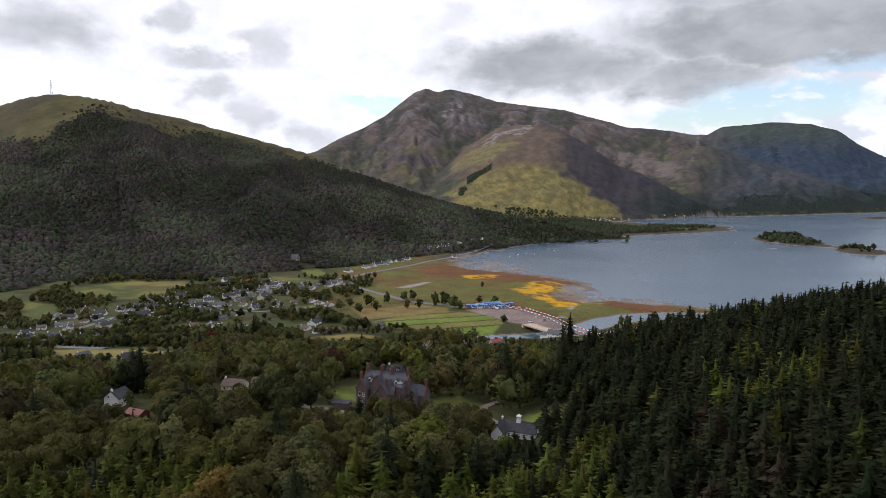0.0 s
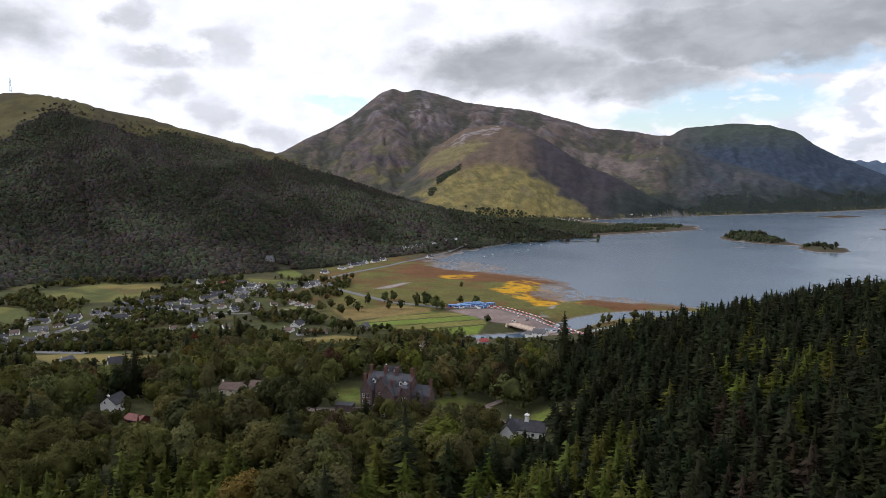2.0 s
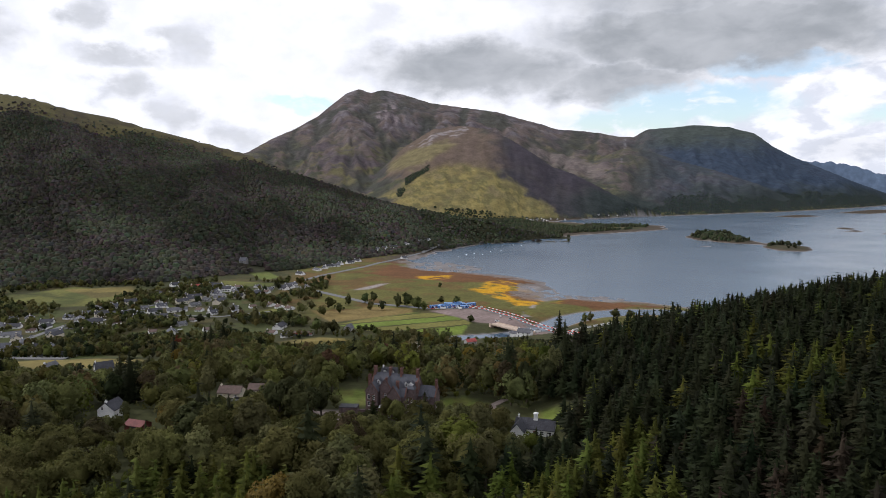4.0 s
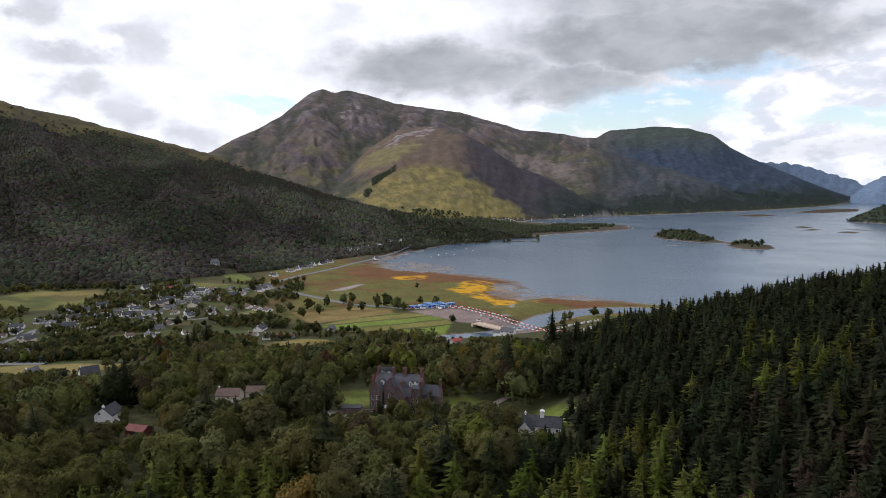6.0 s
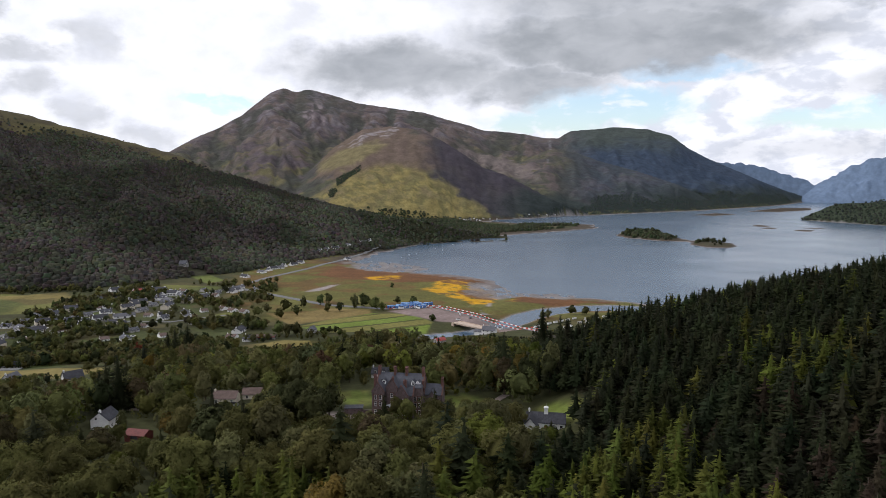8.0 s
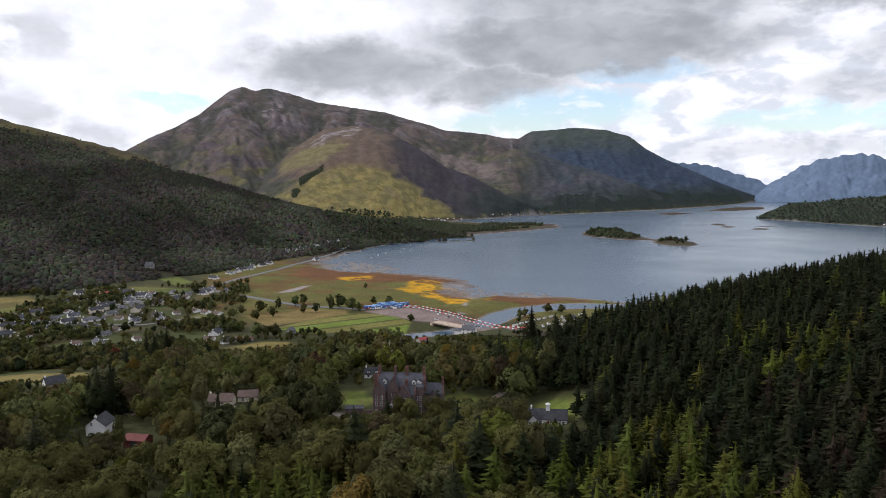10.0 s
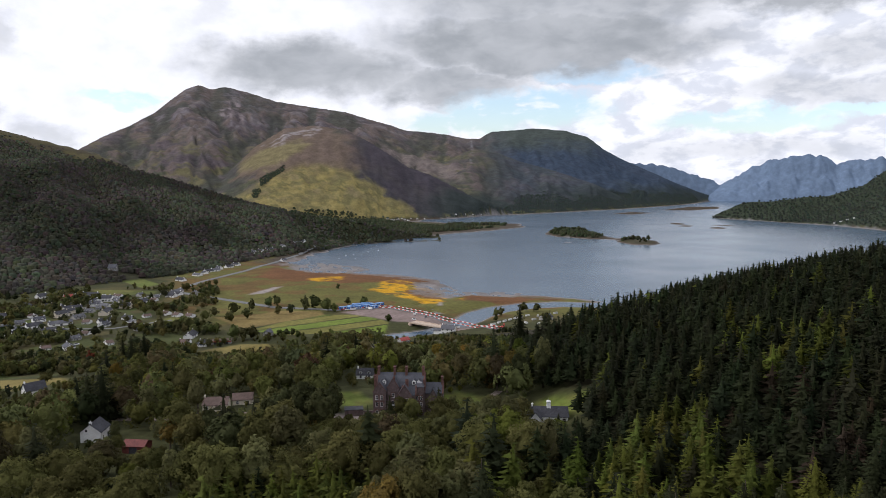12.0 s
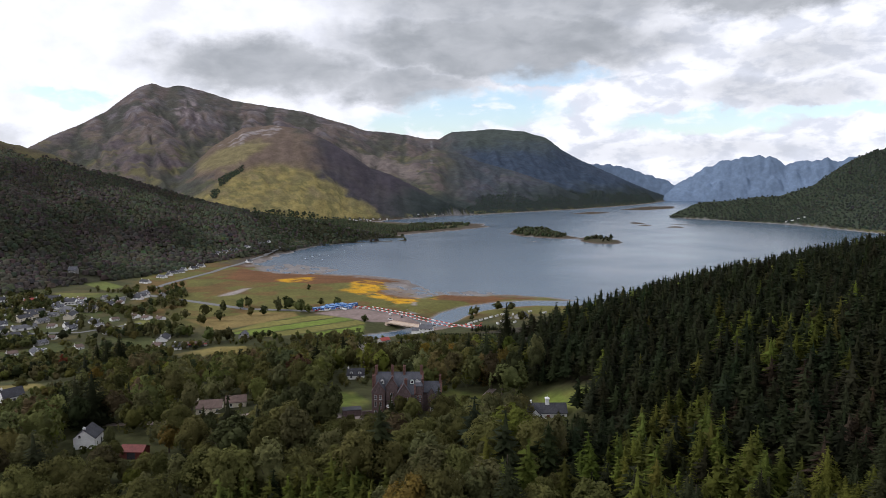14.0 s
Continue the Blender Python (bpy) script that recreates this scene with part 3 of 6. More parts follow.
    f = blend(f, (0.128, 0.092, 0.064), knoll * smooth(1 - np.hypot((aw - 6.2) / 6.0, (e - 2.4) / 2.6) + (g - 0.5) * 1.0, 0.0, 0.3) * 0.8)
    # golden band: the knoll's lit left side, painted in
    f = blend(f, (0.165, 0.14, 0.062), knoll * smooth(1 - np.hypot((aw - 4.6) / 3.2, (e - 1.9 - (aw - 4.6) * 0.3) / 0.8), 0, 0.4) * 0.8)
    f = blend(f, (0.23, 0.20, 0.18), knoll * smooth(fbm(x / 40 + y / 60, y / 16, 3, 66), 0.54, 0.62) * smooth(1 - np.hypot((aw - 6.3) / 2.6, (e - 3.5 - (aw - 6.3) * 0.25) / 0.8), 0, 0.4))
    # yellow-green grass slope; the patch of sun on it is put into the colour
    meadow = inside(aw, e, [(1.3, -1.5), (2.9, -0.5), (4.4, 0.5), (6.7, 1.2), (9.6, 1.0), (11.6, 0.0), (13.6, -1.4), (16.0, -2.9), (12.6, -4.2), (5.8, -4.2)])
    f = blend(f, (0.205, 0.165, 0.060), smooth(meadow + (g - 0.5) * 1.2, -0.35, 0.45) * (0.62 + 0.45 * smooth(h, 0.4, 0.6)))
    f = blend(f, (0.10, 0.092, 0.036), smooth(meadow, -0.1, 0.3) * smooth(np.abs(s - 0.5), 0.035, 0.01) * 0.7)
    f = blend(f, (0.12, 0.108, 0.045), smooth(meadow, 0.0, 0.3) * smooth(q, 0.57, 0.64) * 0.7)
    # right flank of the knoll: its shadow side put into the colour
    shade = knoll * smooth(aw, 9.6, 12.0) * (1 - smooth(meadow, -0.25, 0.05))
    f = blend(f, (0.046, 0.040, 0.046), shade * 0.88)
    f = blend(f, (0.155, 0.125, 0.105), (1 - knoll) * smooth(1 - np.hypot((aw - 16.5) / 4.5, (e - 1.2 + (aw - 16.5) * 0.32) / 0.9), 0, 0.5) * 0.8)
    # thin green strip made bright as if the sun fell on it
    f = blend(f, (0.13, 0.135, 0.045), (1 - knoll) * smooth(1 - np.hypot((aw - 19.5) / 2.8, (e + 1.5 + (aw - 19.5) * 0.42) / 0.4), 0, 0.5))
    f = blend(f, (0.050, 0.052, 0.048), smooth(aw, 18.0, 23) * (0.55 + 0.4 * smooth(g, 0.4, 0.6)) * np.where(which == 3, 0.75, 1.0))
    # blue of the far eastern fell: haze put into its colour
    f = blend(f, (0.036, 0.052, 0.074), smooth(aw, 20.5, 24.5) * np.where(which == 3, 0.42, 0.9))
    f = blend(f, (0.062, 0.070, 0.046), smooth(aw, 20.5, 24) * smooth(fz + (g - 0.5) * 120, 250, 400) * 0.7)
    fall = smooth(0.13 - np.abs(a - 20.35 - (e - 1.9) * 0.05), 0, 0.16) * smooth(e, 0.9, 1.3) * smooth(3.1 - e, 0, 0.3)
    f = blend(f, (0.30, 0.29, 0.28), fall * smooth(q, 0.4, 0.58) * 0.6)
    f = blend(f, (0.029, 0.037, 0.032), smooth(120 - fz + (g - 0.5) * 170, 0, 90) * smooth(a, 14, 19) * 0.9)
    f = blend(f, (0.10, 0.095, 0.042), smooth(0.9 - np.abs(fz - 6) / 9, 0, 0.4) * smooth(h, 0.5, 0.56) * smooth(a, 14, 19))
    # slight blue cast over all the fells, painted for haze
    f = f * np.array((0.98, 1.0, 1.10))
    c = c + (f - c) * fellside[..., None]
    return np.clip(c, 0.004, 1)


def grid_mesh(name, verts, rows, cols, closed, mat):
    """A sheet from a grid of points."""
    i = np.arange((rows - 1) * cols).reshape(rows - 1, cols)
    j = np.roll(i, -1, 1) if closed else i[:, :-1] + 1
    i = i if closed else i[:, :-1]
    quads = np.stack([i, j, j + cols, i + cols], -1).reshape(-1, 4)[:, ::-1]
    return raw_mesh(name, verts, quads, mat)


def raw_mesh(name, verts, faces, mat, smooth_shade=True, normals=None):
    verts, faces = np.asarray(verts, np.float32), np.asarray(faces, np.int32)
    me = bpy.data.meshes.new(name)
    k = faces.shape[1]
    me.vertices.add(len(verts))
    me.vertices.foreach_set("co", verts.ravel())
    me.loops.add(faces.size)
    me.loops.foreach_set("vertex_index", faces.ravel())
    me.polygons.add(len(faces))
    me.polygons.foreach_set("loop_start", np.arange(0, faces.size, k, dtype=np.int32))
    me.polygons.foreach_set("loop_total", np.full(len(faces), k, np.int32))
    me.polygons.foreach_set("use_smooth", np.full(len(faces), smooth_shade))
    me.update(calc_edges=True)
    me.materials.append(mat)
    if normals is not None:
        me.normals_split_custom_set_from_vertices(np.asarray(normals, np.float32))
    return me


headings = np.concatenate([np.arange(-180, -40, 4.0), np.arange(-40, -34, 1.0), np.arange(-34, -10, 0.26), np.arange(-10, 40, 0.17), np.arange(40, 58, 0.26), np.arange(58, 64, 1.0), np.arange(64, 180, 4.0)])
ranges = np.concatenate([[0.02, 6], np.arange(20, 120, 10.0), np.arange(120, 560, 6.0), np.arange(560, 1150, 3.8), np.arange(1150, 1700, 10.0), np.arange(1700, 2400, 25.0), np.arange(2400, 4965, 16.0)])
ga, gr = np.meshgrid(np.radians(headings), ranges)
gx, gy = (CX + gr * np.sin(ga)).ravel(), (CY + gr * np.cos(ga)).ravel()
gz = ground_height(gx, gy)
ground_mesh = grid_mesh("ground", np.stack([gx, gy, gz], 1), len(ranges), len(headings), True, GROUND)
ground_mesh.materials.append(FELL)
ring_of = np.repeat(np.arange(len(ranges) - 1), len(headings))
ground_mesh.polygons.foreach_set("material_index", (ranges[ring_of] > 2350).astype(np.int32))
cover_layer = ground_mesh.color_attributes.new("cover", "FLOAT_COLOR", "POINT")
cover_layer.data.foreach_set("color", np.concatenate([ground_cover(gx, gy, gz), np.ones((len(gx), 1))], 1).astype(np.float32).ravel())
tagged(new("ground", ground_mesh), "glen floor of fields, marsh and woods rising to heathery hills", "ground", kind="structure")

wa, wr = np.meshgrid(np.radians(np.arange(0, 360, 6.0)), np.array([5.0, 200, 500, 900, 1500, 2500, 4970]))
water_mesh = grid_mesh("water", np.stack([(CX + wr * np.sin(wa)).ravel(), (CY + wr * np.cos(wa)).ravel(), np.zeros(wa.size)], 1), 7, 60, True, LOCHWATER)
tagged(new("water", water_mesh), "grey rippled sea loch at low tide", "water", kind="structure")

# far ranges over the outer loch; the blue of the haze is put into their colour
DISTANCE = material("haze_blue_hills", (0.125, 0.170, 0.245), 1.0, 0.16, 0.006, fine_scale=7.0, spec=0.0)
FAR_A = [(28, 4880, 180), (31.2, 4880, 224), (33.2, 4880, 246), (34.7, 4880, 234), (36, 4880, 210), (37.7, 4880, 169), (39.4, 4880, 118), (41.5, 4880, 60), (43, 4880, 5)]
FAR_B = [(38.4, 4900, 20), (39, 4900, 56), (41.1, 4900, 185), (43, 4900, 256), (44.2, 4900, 280), (45, 4900, 284), (45.6, 4900, 293), (46.2, 4900, 285), (46.7, 4900, 260), (47.3, 4900, 232), (48.7, 4900, 251), (49.8, 4900, 270), (50.5, 4900, 255), (53.5, 4900, 294), (60, 4900, 280), (66, 4900, 100)]


def far_range(name, rows, label, seed, depth, rugged):
    aa, uu = np.meshgrid(np.arange(rows[0][0], rows[-1][0], 0.1), np.linspace(0, 1, 30))
    zc = table(rows, aa, 2)
    rr = 4905 - depth * (1 - uu)
    x, y = CX + rr * np.sin(np.radians(aa)), CY + rr * np.cos(np.radians(aa))
    crag = np.abs(fbm(aa * 1.3 + uu, uu * 2.5, 4, seed) - 0.5) * 2 - 0.3
    z = zc * uu ** 0.9 + crag * rugged * np.sin(np.pi * uu) * (zc / 260) + (fbm(aa * 2.2, aa * 0, 4, seed + 1) - 0.5) * 34 * uu - 1
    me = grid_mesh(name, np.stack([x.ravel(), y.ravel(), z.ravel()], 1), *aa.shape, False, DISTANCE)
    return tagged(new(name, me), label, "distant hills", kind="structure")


far_range("backdrop", FAR_A, "hills far over the outer loch, coloured pale blue for haze", 81, 60, 45)
far_range("backdrop", FAR_B, "craggy mountain range beyond the narrows, coloured blue for haze", 91, 200, 62)


# ---- trees ----
CAPLEAF = material("distant_canopy_leaves", (1, 1, 1), 0.85, 0.22, 0.3, attr="tint", spec=0.06, fine_scale=5.0)
LEAFTINT = material("canopy_leaves", (1, 1, 1), 0.85, 0.22, 0.3, attr="tint", spec=0.06, fine_scale=5.0, leaf=0.4)


def link_part(name, me, parent, label=""):
    ob = new(name, me)
    ob.parent = parent
    return tagged(ob, label) if label else ob


def leaf_cards(rng, pos, nrm, size):
    """Small three-cornered sprays of leaves, one at each point."""
    n = len(pos)
    t = np.cross(nrm, rng.normal(size=(n, 3)))
    t /= np.linalg.norm(t, axis=1, keepdims=True) + 1e-9
    b = np.cross(nrm, t)
    s = (size * rng.uniform(0.55, 1.4, n))[:, None]
    k = rng.uniform(0.6, 1.1, (n, 3, 1))
    sag = nrm * s * 0.3
    v = np.stack([pos + t * s * k[:, 0], pos + (b * 0.9 - t * 0.5) * s * k[:, 1] - sag, pos - (b * 0.9 + t * 0.5) * s * k[:, 2] - sag], 1)
    return v.reshape(-1, 3)


def unit(v):
    return v / (np.linalg.norm(v, axis=1, keepdims=True) + 1e-9)


def broad_crown(rng, n, size, wide=0.36, low=0.1, rows=7, cols=10, knobs=16, core=0.48):
    """A leafy crown of a tree one metre high: rounded boughs heaped round a dark body, with loose sprays all over them.
    Points, faces, and the outward way of the boughs at each point."""
    c, half = np.array((rng.uniform(-.03, .03), rng.uniform(-.03, .03), (1 + low) / 2 - 0.02)), (1 - low) / 2
    kd = rng.normal(size=(knobs, 3))
    kd[:, 2] += 0.3
    kd = unit(kd)
    kr = rng.uniform(0.20, 0.38, knobs)
    kc = kd * (rng.uniform(0.45, 0.86, knobs) * (1 - kr * 0.35))[:, None]
    stretch = np.array((wide, wide, half))
    def shape(p):
        return c + p * stretch * (1 - 0.22 * np.clip(p[:, 2:], 0, 1) * np.array((1, 1, 0)))
    th, ph = np.meshgrid(np.linspace(0.02, math.pi - 0.35, rows), np.arange(cols) * 6.283 / cols, indexing="ij")
    ph = ph + (np.arange(rows) % 2)[:, None] * 3.1416 / cols + rng.uniform(-.12, .12, ph.shape)
    d = np.stack([np.sin(th) * np.cos(ph), np.sin(th) * np.sin(ph), np.cos(th)], -1).reshape(-1, 3)
    v = shape(d * rng.uniform(core * 0.84, core * 1.16, (len(d), 1)))
    tri = []
    for i in range(rows - 1):
        for j in range(cols):
            p, q = i * cols + j, i * cols + (j + 1) % cols
            tri += [(p, p + cols, q), (q, p + cols, q + cols)]
    k = rng.integers(0, knobs, n)
    out = unit(rng.normal(size=(n, 3)) + kd[k] * 1.1 + np.array((0, 0, 0.35)))
    p = kc[k] + out * (kr[k] * rng.uniform(0.7, 1.1, n))[:, None]
    far = unit(out + unit(p) * 0.5 + np.array((0, 0, 0.1)) + rng.normal(size=(n, 3)) * 0.16)
    lay = unit(far + rng.normal(size=(n, 3)) * 0.45)
    leaves = leaf_cards(rng, shape(p), lay, size)
    return np.concatenate([v, leaves]), np.concatenate([np.array(tri), sprays(leaves) + len(v)]), np.concatenate([unit(d + rng.normal(size=d.shape) * 0.45), np.repeat(far, 3, 0)])


def fir_crown(rng, n, size, wide=0.2, low=0.04, power=1.0, sides=7):
    """A conifer one metre high: a narrow dark body under many small drooping sprays in whorls, to a thin tip."""
    lean = rng.uniform(-.015, .015, 2)
    lop = rng.uniform(0, 6.283)
    def girth(u):
        return wide * ((1 - u) ** power * np.minimum(1.0, 0.74 + u * 1.5) + 0.006)
    rings = np.linspace(0, 1, 6)
    v = np.array([(0.34 * girth(q) * math.cos(6.283 * k / sides + q * 3), 0.34 * girth(q) * math.sin(6.283 * k / sides + q * 3), low + (1 - low) * q * 0.97) for q in rings for k in range(sides)])
    body = [t for i in range(5) for k in range(sides) for p, q in ((i * sides + k, i * sides + (k + 1) % sides),) for t in ((p, q, p + sides), (q, q + sides, p + sides))]
    u = 1 - np.sqrt(rng.uniform(0.0004, 1, n))
    u = np.clip(np.where(rng.uniform(0, 1, n) < 0.7, (np.floor(u * 15) + rng.uniform(0.1, 0.45, n)) / 15, u), 0, 0.99)
    a = rng.uniform(0, 6.283, n)
    r = girth(u) * rng.uniform(0.45, 1.14, n) * (1 + 0.15 * np.cos(a - lop)) * (1 + 0.2 * np.sin(a * 5 + np.floor(u * 15) * 2.1))
    out = np.stack([np.cos(a), np.sin(a), np.zeros(n)], 1)
    side = np.stack([-np.sin(a), np.cos(a), np.zeros(n)], 1)
    z = low + (1 - low) * u - r * 0.12
    s = size * rng.uniform(0.6, 1.3, n) * (0.55 + 0.6 * (1 - u))
    root = out * np.maximum(r - s * 1.1, 0.0)[:, None] + np.stack([lean[0] * z, lean[1] * z, z + s * rng.uniform(0.0, 0.45, n)], 1)
    tip = root + out * (s * 1.7)[:, None] + np.array((0, 0, 1)) * (s * rng.uniform(-.75, .15, n))[:, None]
    w = (s * rng.uniform(0.35, 0.7, n))[:, None] * (side + np.array((0, 0, 1)) * rng.uniform(-.7, .7, n)[:, None])
    cards = np.stack([root - w, tip, root + w], 1).reshape(-1, 3)
    way = unit(out + np.array((0, 0, 1)) * rng.uniform(0.35, 1.0, n)[:, None] + rng.normal(size=(n, 3)) * 0.18)
    bn = unit(np.stack([v[:, 0], v[:, 1], np.full(len(v), 0.05)], 1))
    return np.concatenate([v, cards]), np.concatenate([np.array(body), sprays(cards) + len(v)]), np.concatenate([bn, np.repeat(way, 3, 0)])


def sprays(v):
    return np.arange(len(v)).reshape(-1, 3)


def tube(points, radii, sides=6):
    """A tapering stem through points."""
    v, f = [], []
    for (x, y, z), r in zip(points, radii):
        v += [(x + r * math.cos(6.283 * k / sides), y + r * math.sin(6.283 * k / sides), z) for k in range(sides)]
    for i in range(len(points) - 1):
        f += [(i * sides + k, i * sides + (k + 1) % sides, (i + 1) * sides + (k + 1) % sides, (i + 1) * sides + k) for k in range(sides)]
    return v, f


def join(*pieces):
    v, f = [], []
    for pv, pf in pieces:
        n = len(v)
        v += list(pv)
        f += [tuple(i + n for i in q) for q in pf]
    return v, f


def trunk_mesh(rng, name, limbs, top, thick):
    pieces = [tube([(0, 0, -0.08), (rng.uniform(-.01, .01), 0, top * 0.5), (rng.uniform(-.02, .02), 0.01, top)], (thick * 1.3, thick * 0.8, thick * 0.15))]
    for i in range(limbs):
        a, h = 6.283 * i / limbs + rng.uniform(-.4, .4), rng.uniform(0.3, 0.6) * top
        d = rng.uniform(0.14, 0.26)
        pieces.append(tube([(0, 0, h), (d * 0.5 * math.cos(a), d * 0.5 * math.sin(a), h + 0.09), (d * math.cos(a), d * math.sin(a), h + 0.24)], (thick * 0.5, thick * 0.35, thick * 0.1), 5))
    me = bpy.data.meshes.new(name)
    me.from_pydata(*[list(x) if i != 1 else [] for i, x in enumerate((join(*pieces)[0], [], join(*pieces)[1]))])
    me.materials.append(BARK)
    return me


def tree_kind(name, crown, mat, rng, limbs, label, category, group, top=0.75, thick=0.022):
    root = new(name)
    link_part("trunk", trunk_mesh(rng, "trunk", limbs, top, thick), root)
    link_part("crown", raw_mesh("crown", crown[0], crown[1], mat, True, crown[2]), root)
    return tagged(root, label, category, group)


rng = np.random.default_rng(7)
N_LEAF, S_LEAF = 2450, 0.0245
KINDS = {}
for key, mat, wide, low, label in (
        ("oak", BROADLEAF, 0.42, 0.12, "dense dark green broadleaf tree in the wood"), ("oak", BROADLEAF, 0.36, 0.15, "rounded green broadleaf tree in the wood"), ("oak", BROADLEAF, 0.46, 0.1, "spreading green broadleaf tree in the wood"),
        ("birch", WILLOW, 0.33, 0.1, "grey-green birch tree with an open crown"), ("birch", WILLOW, 0.3, 0.12, "slender grey-green birch tree in the wood"),
        ("rust", RUST, 0.38, 0.15, "broadleaf tree turning rusty brown"), ("gold", AUTUMN, 0.34, 0.12, "broadleaf tree in yellow autumn leaf"), ("lime", LARCH, 0.34, 0.1, "light yellow-green young broadleaf tree"), ("pine", PINE, 0.27, 0.38, "tall dark pine with a bare lower trunk"), ("pine", PINE, 0.3, 0.3, "broad dark pine beside the mansion lawn")):
    r2 = np.random.default_rng(len(KINDS) * 17 + int(wide * 100))
    KINDS.setdefault(key, []).append(tree_kind("broadleaf_tree", broad_crown(r2, N_LEAF, S_LEAF, wide, low, 6, 9, 34, 0.52), mat, r2, 5, label, "tree", "broadleaf wood"))
for key, mat, wide, power, label in (
        ("spruce", SPRUCE, 0.27, 0.85, "dark green spruce tree on the plantation slope"), ("spruce", SPRUCE, 0.23, 0.9, "narrow dark spruce tree on the plantation slope"), ("spruce", SPRUCE, 0.29, 0.8, "tall shaggy spruce tree on the plantation slope"),
        ("larch", LARCH, 0.30, 0.7, "yellow-green larch tree among the spruces"), ("larch", LARCH, 0.27, 0.75, "slim yellow-green larch tree among the spruces"),
        ("brownfir", BROWNFIR, 0.24, 0.8, "thin brown dying fir on the plantation slope")):
    r2 = np.random.default_rng(300 + int(wide * 1000))
    KINDS.setdefault(key, []).append(tree_kind("conifer_tree", fir_crown(r2, 1350, 0.037, wide, 0.04, power), mat, r2, 0, label, "conifer", "conifer plantation", 0.97, 0.014))

BUILT = [(-26, 320, 17), (-12, 308, 12), (-150, 321, 10), (-134, 306, 8), (-106, 347, 13), (-92, 352, 10), (31, 279, 12), (-26, 383, 10), (-196, 434, 9), (42, 551, 9), (97, 603, 14), (-57, 634, 8), (-232, 446, 9)]
# places kept in the camera's view: trees before them are capped to fit
IN_VIEW = [(-33, 322, 45, 8), (-22, 312, 45, 9), (-9, 306, 45, 8), (-152, 318, 38, 6), (-134, 300, 38, 4), (-103, 345, 38, 9), (31, 279, 38.9, 8), (-48, 338, 40, 8), (12, 314, 40, 6), (-47, 308, 40, 7), (-228, 487, 20, 24), (-196, 482, 21, 12), (-232, 446, 30, 6),
        (-196, 434, 29, 6), (42, 551, 11, 7), (88, 630, 5, 26), (70, 612, 2, 16), (97, 600, 6, 10), (-320, 545, 9, 30), (-345, 620, 6, 40), (-225, 648, 6, 26), (-110, 640, 6, 32), (-80, 585, 8, 30), (0, 650, 5, 55), (165, 640, 5, 38), (225, 670, 3, 34), (116, 588, 4, 8), (165, 606, 4, 14), (188, 582, 4, 20), (238, 618, 4, 20), (-26, 383, 34, 7), (-370, 590, 9, 40)]


def headroom(x, y):
    """How high a tree may grow at a place without hiding one of the kept places from the camera's middle position."""
    cap = np.full(len(x), 900.0)
    for ox, oy, oz, rad in IN_VIEW:
        dx, dy = CX - ox, CY - oy
        d = math.hypot(dx, dy)
        s = ((x - ox) * dx + (y - oy) * dy) / d
        off = np.abs((x - ox) * dy - (y - oy) * dx) / d
        line = oz + (139 - oz) * s / d
        near = (s > -rad * 0.6) & (off < rad + 2 + s * 0.2) & (s < d)
        cap = np.where(near, np.minimum(cap, line), cap)
    return cap


def scatter(x0, x1, y0, y1, step, seed):
    g = np.random.default_rng(seed)
    xs, ys = np.meshgrid(np.arange(x0, x1, step), np.arange(y0, y1, step * 0.87))
    xs = xs + (np.arange(xs.shape[0]) % 2)[:, None] * step / 2
    x, y = xs.ravel() + g.uniform(-.38, .38, xs.size) * step, ys.ravel() + g.uniform(-.38, .38, xs.size) * step
    return x, y, g


def clear_of(x, y, gap):
    ok = np.ones(len(x), bool)
    for p in (*LAWNS, YARD, STRIP_FIELD, STRAW_FIELD, SITE, *GREEN_FIELDS, *PALE_FIELDS):
        ok &= inside(x, y, p) < -gap
    for bx, by, br in BUILT:
        ok &= np.hypot(x - bx, y - by) > br
    for line, w in ROADS:
        ok &= along(x, y, line) > w / 2 + gap
    return ok


VALLEY_ROAD = [(140, 585), (133, 612), (118, 648), (101, 695), (79, 742), (24, 744), (-37, 781), (-111, 885), (-146, 935), (-109, 1016), (-47, 1114), (9, 1232), (53, 1326), (100, 1400)]
VILLAGE_STREET = [(-146, 935), (-190, 880), (-250, 830), (-300, 760), (-325, 690), (-335, 600), (-300, 525), (-250, 512)]
SIDE_STREET = [(-300, 760), (-240, 735), (-190, 720), (-140, 745)]
HOUSE_DRIVE = [(-48, 306), (-70, 320), (-88, 332), (-110, 325), (-125, 335), (-150, 345)]
COTTAGE_DRIVE = [(24, 293), (18, 304), (19, 316), (28, 326)]
ROADS = [(VALLEY_ROAD, 9.0), (VILLAGE_STREET, 6.0), (SIDE_STREET, 5.0), (HOUSE_DRIVE, 4.0), (COTTAGE_DRIVE, 4.0)]

bx_, by_, tg = scatter(-420, 200, 90, 600, 9.6, 21)
cx_, cy_, _g = scatter(-200, 560, 90, 600, 5.7, 22)


def own(x, y):
    """Where the conifers stand: on the slope, and in the larch stand at its foot."""
    wave = fbm(x / 45, y / 45, 3, 77) - 0.5
    return (x > np.interp(y, (90, 135, 170, 270, 420), (-28, -17, -12, 30, 81)) + wave * 30) | ((x > -190) & (x < -68 + wave * 40) & (y < 222 + wave * 50))



tx, ty = (np.concatenate([p[~own(bx_, by_)], q[own(cx_, cy_)]]) for p, q in ((bx_, cx_), (by_, cy_)))
plantation = own(tx, ty)
ta, tr = np.degrees(np.arctan2(tx - CX, ty - CY)), np.hypot(tx - CX, ty - CY)
edge_n = fbm(tx / 45, ty / 45, 3, 77)
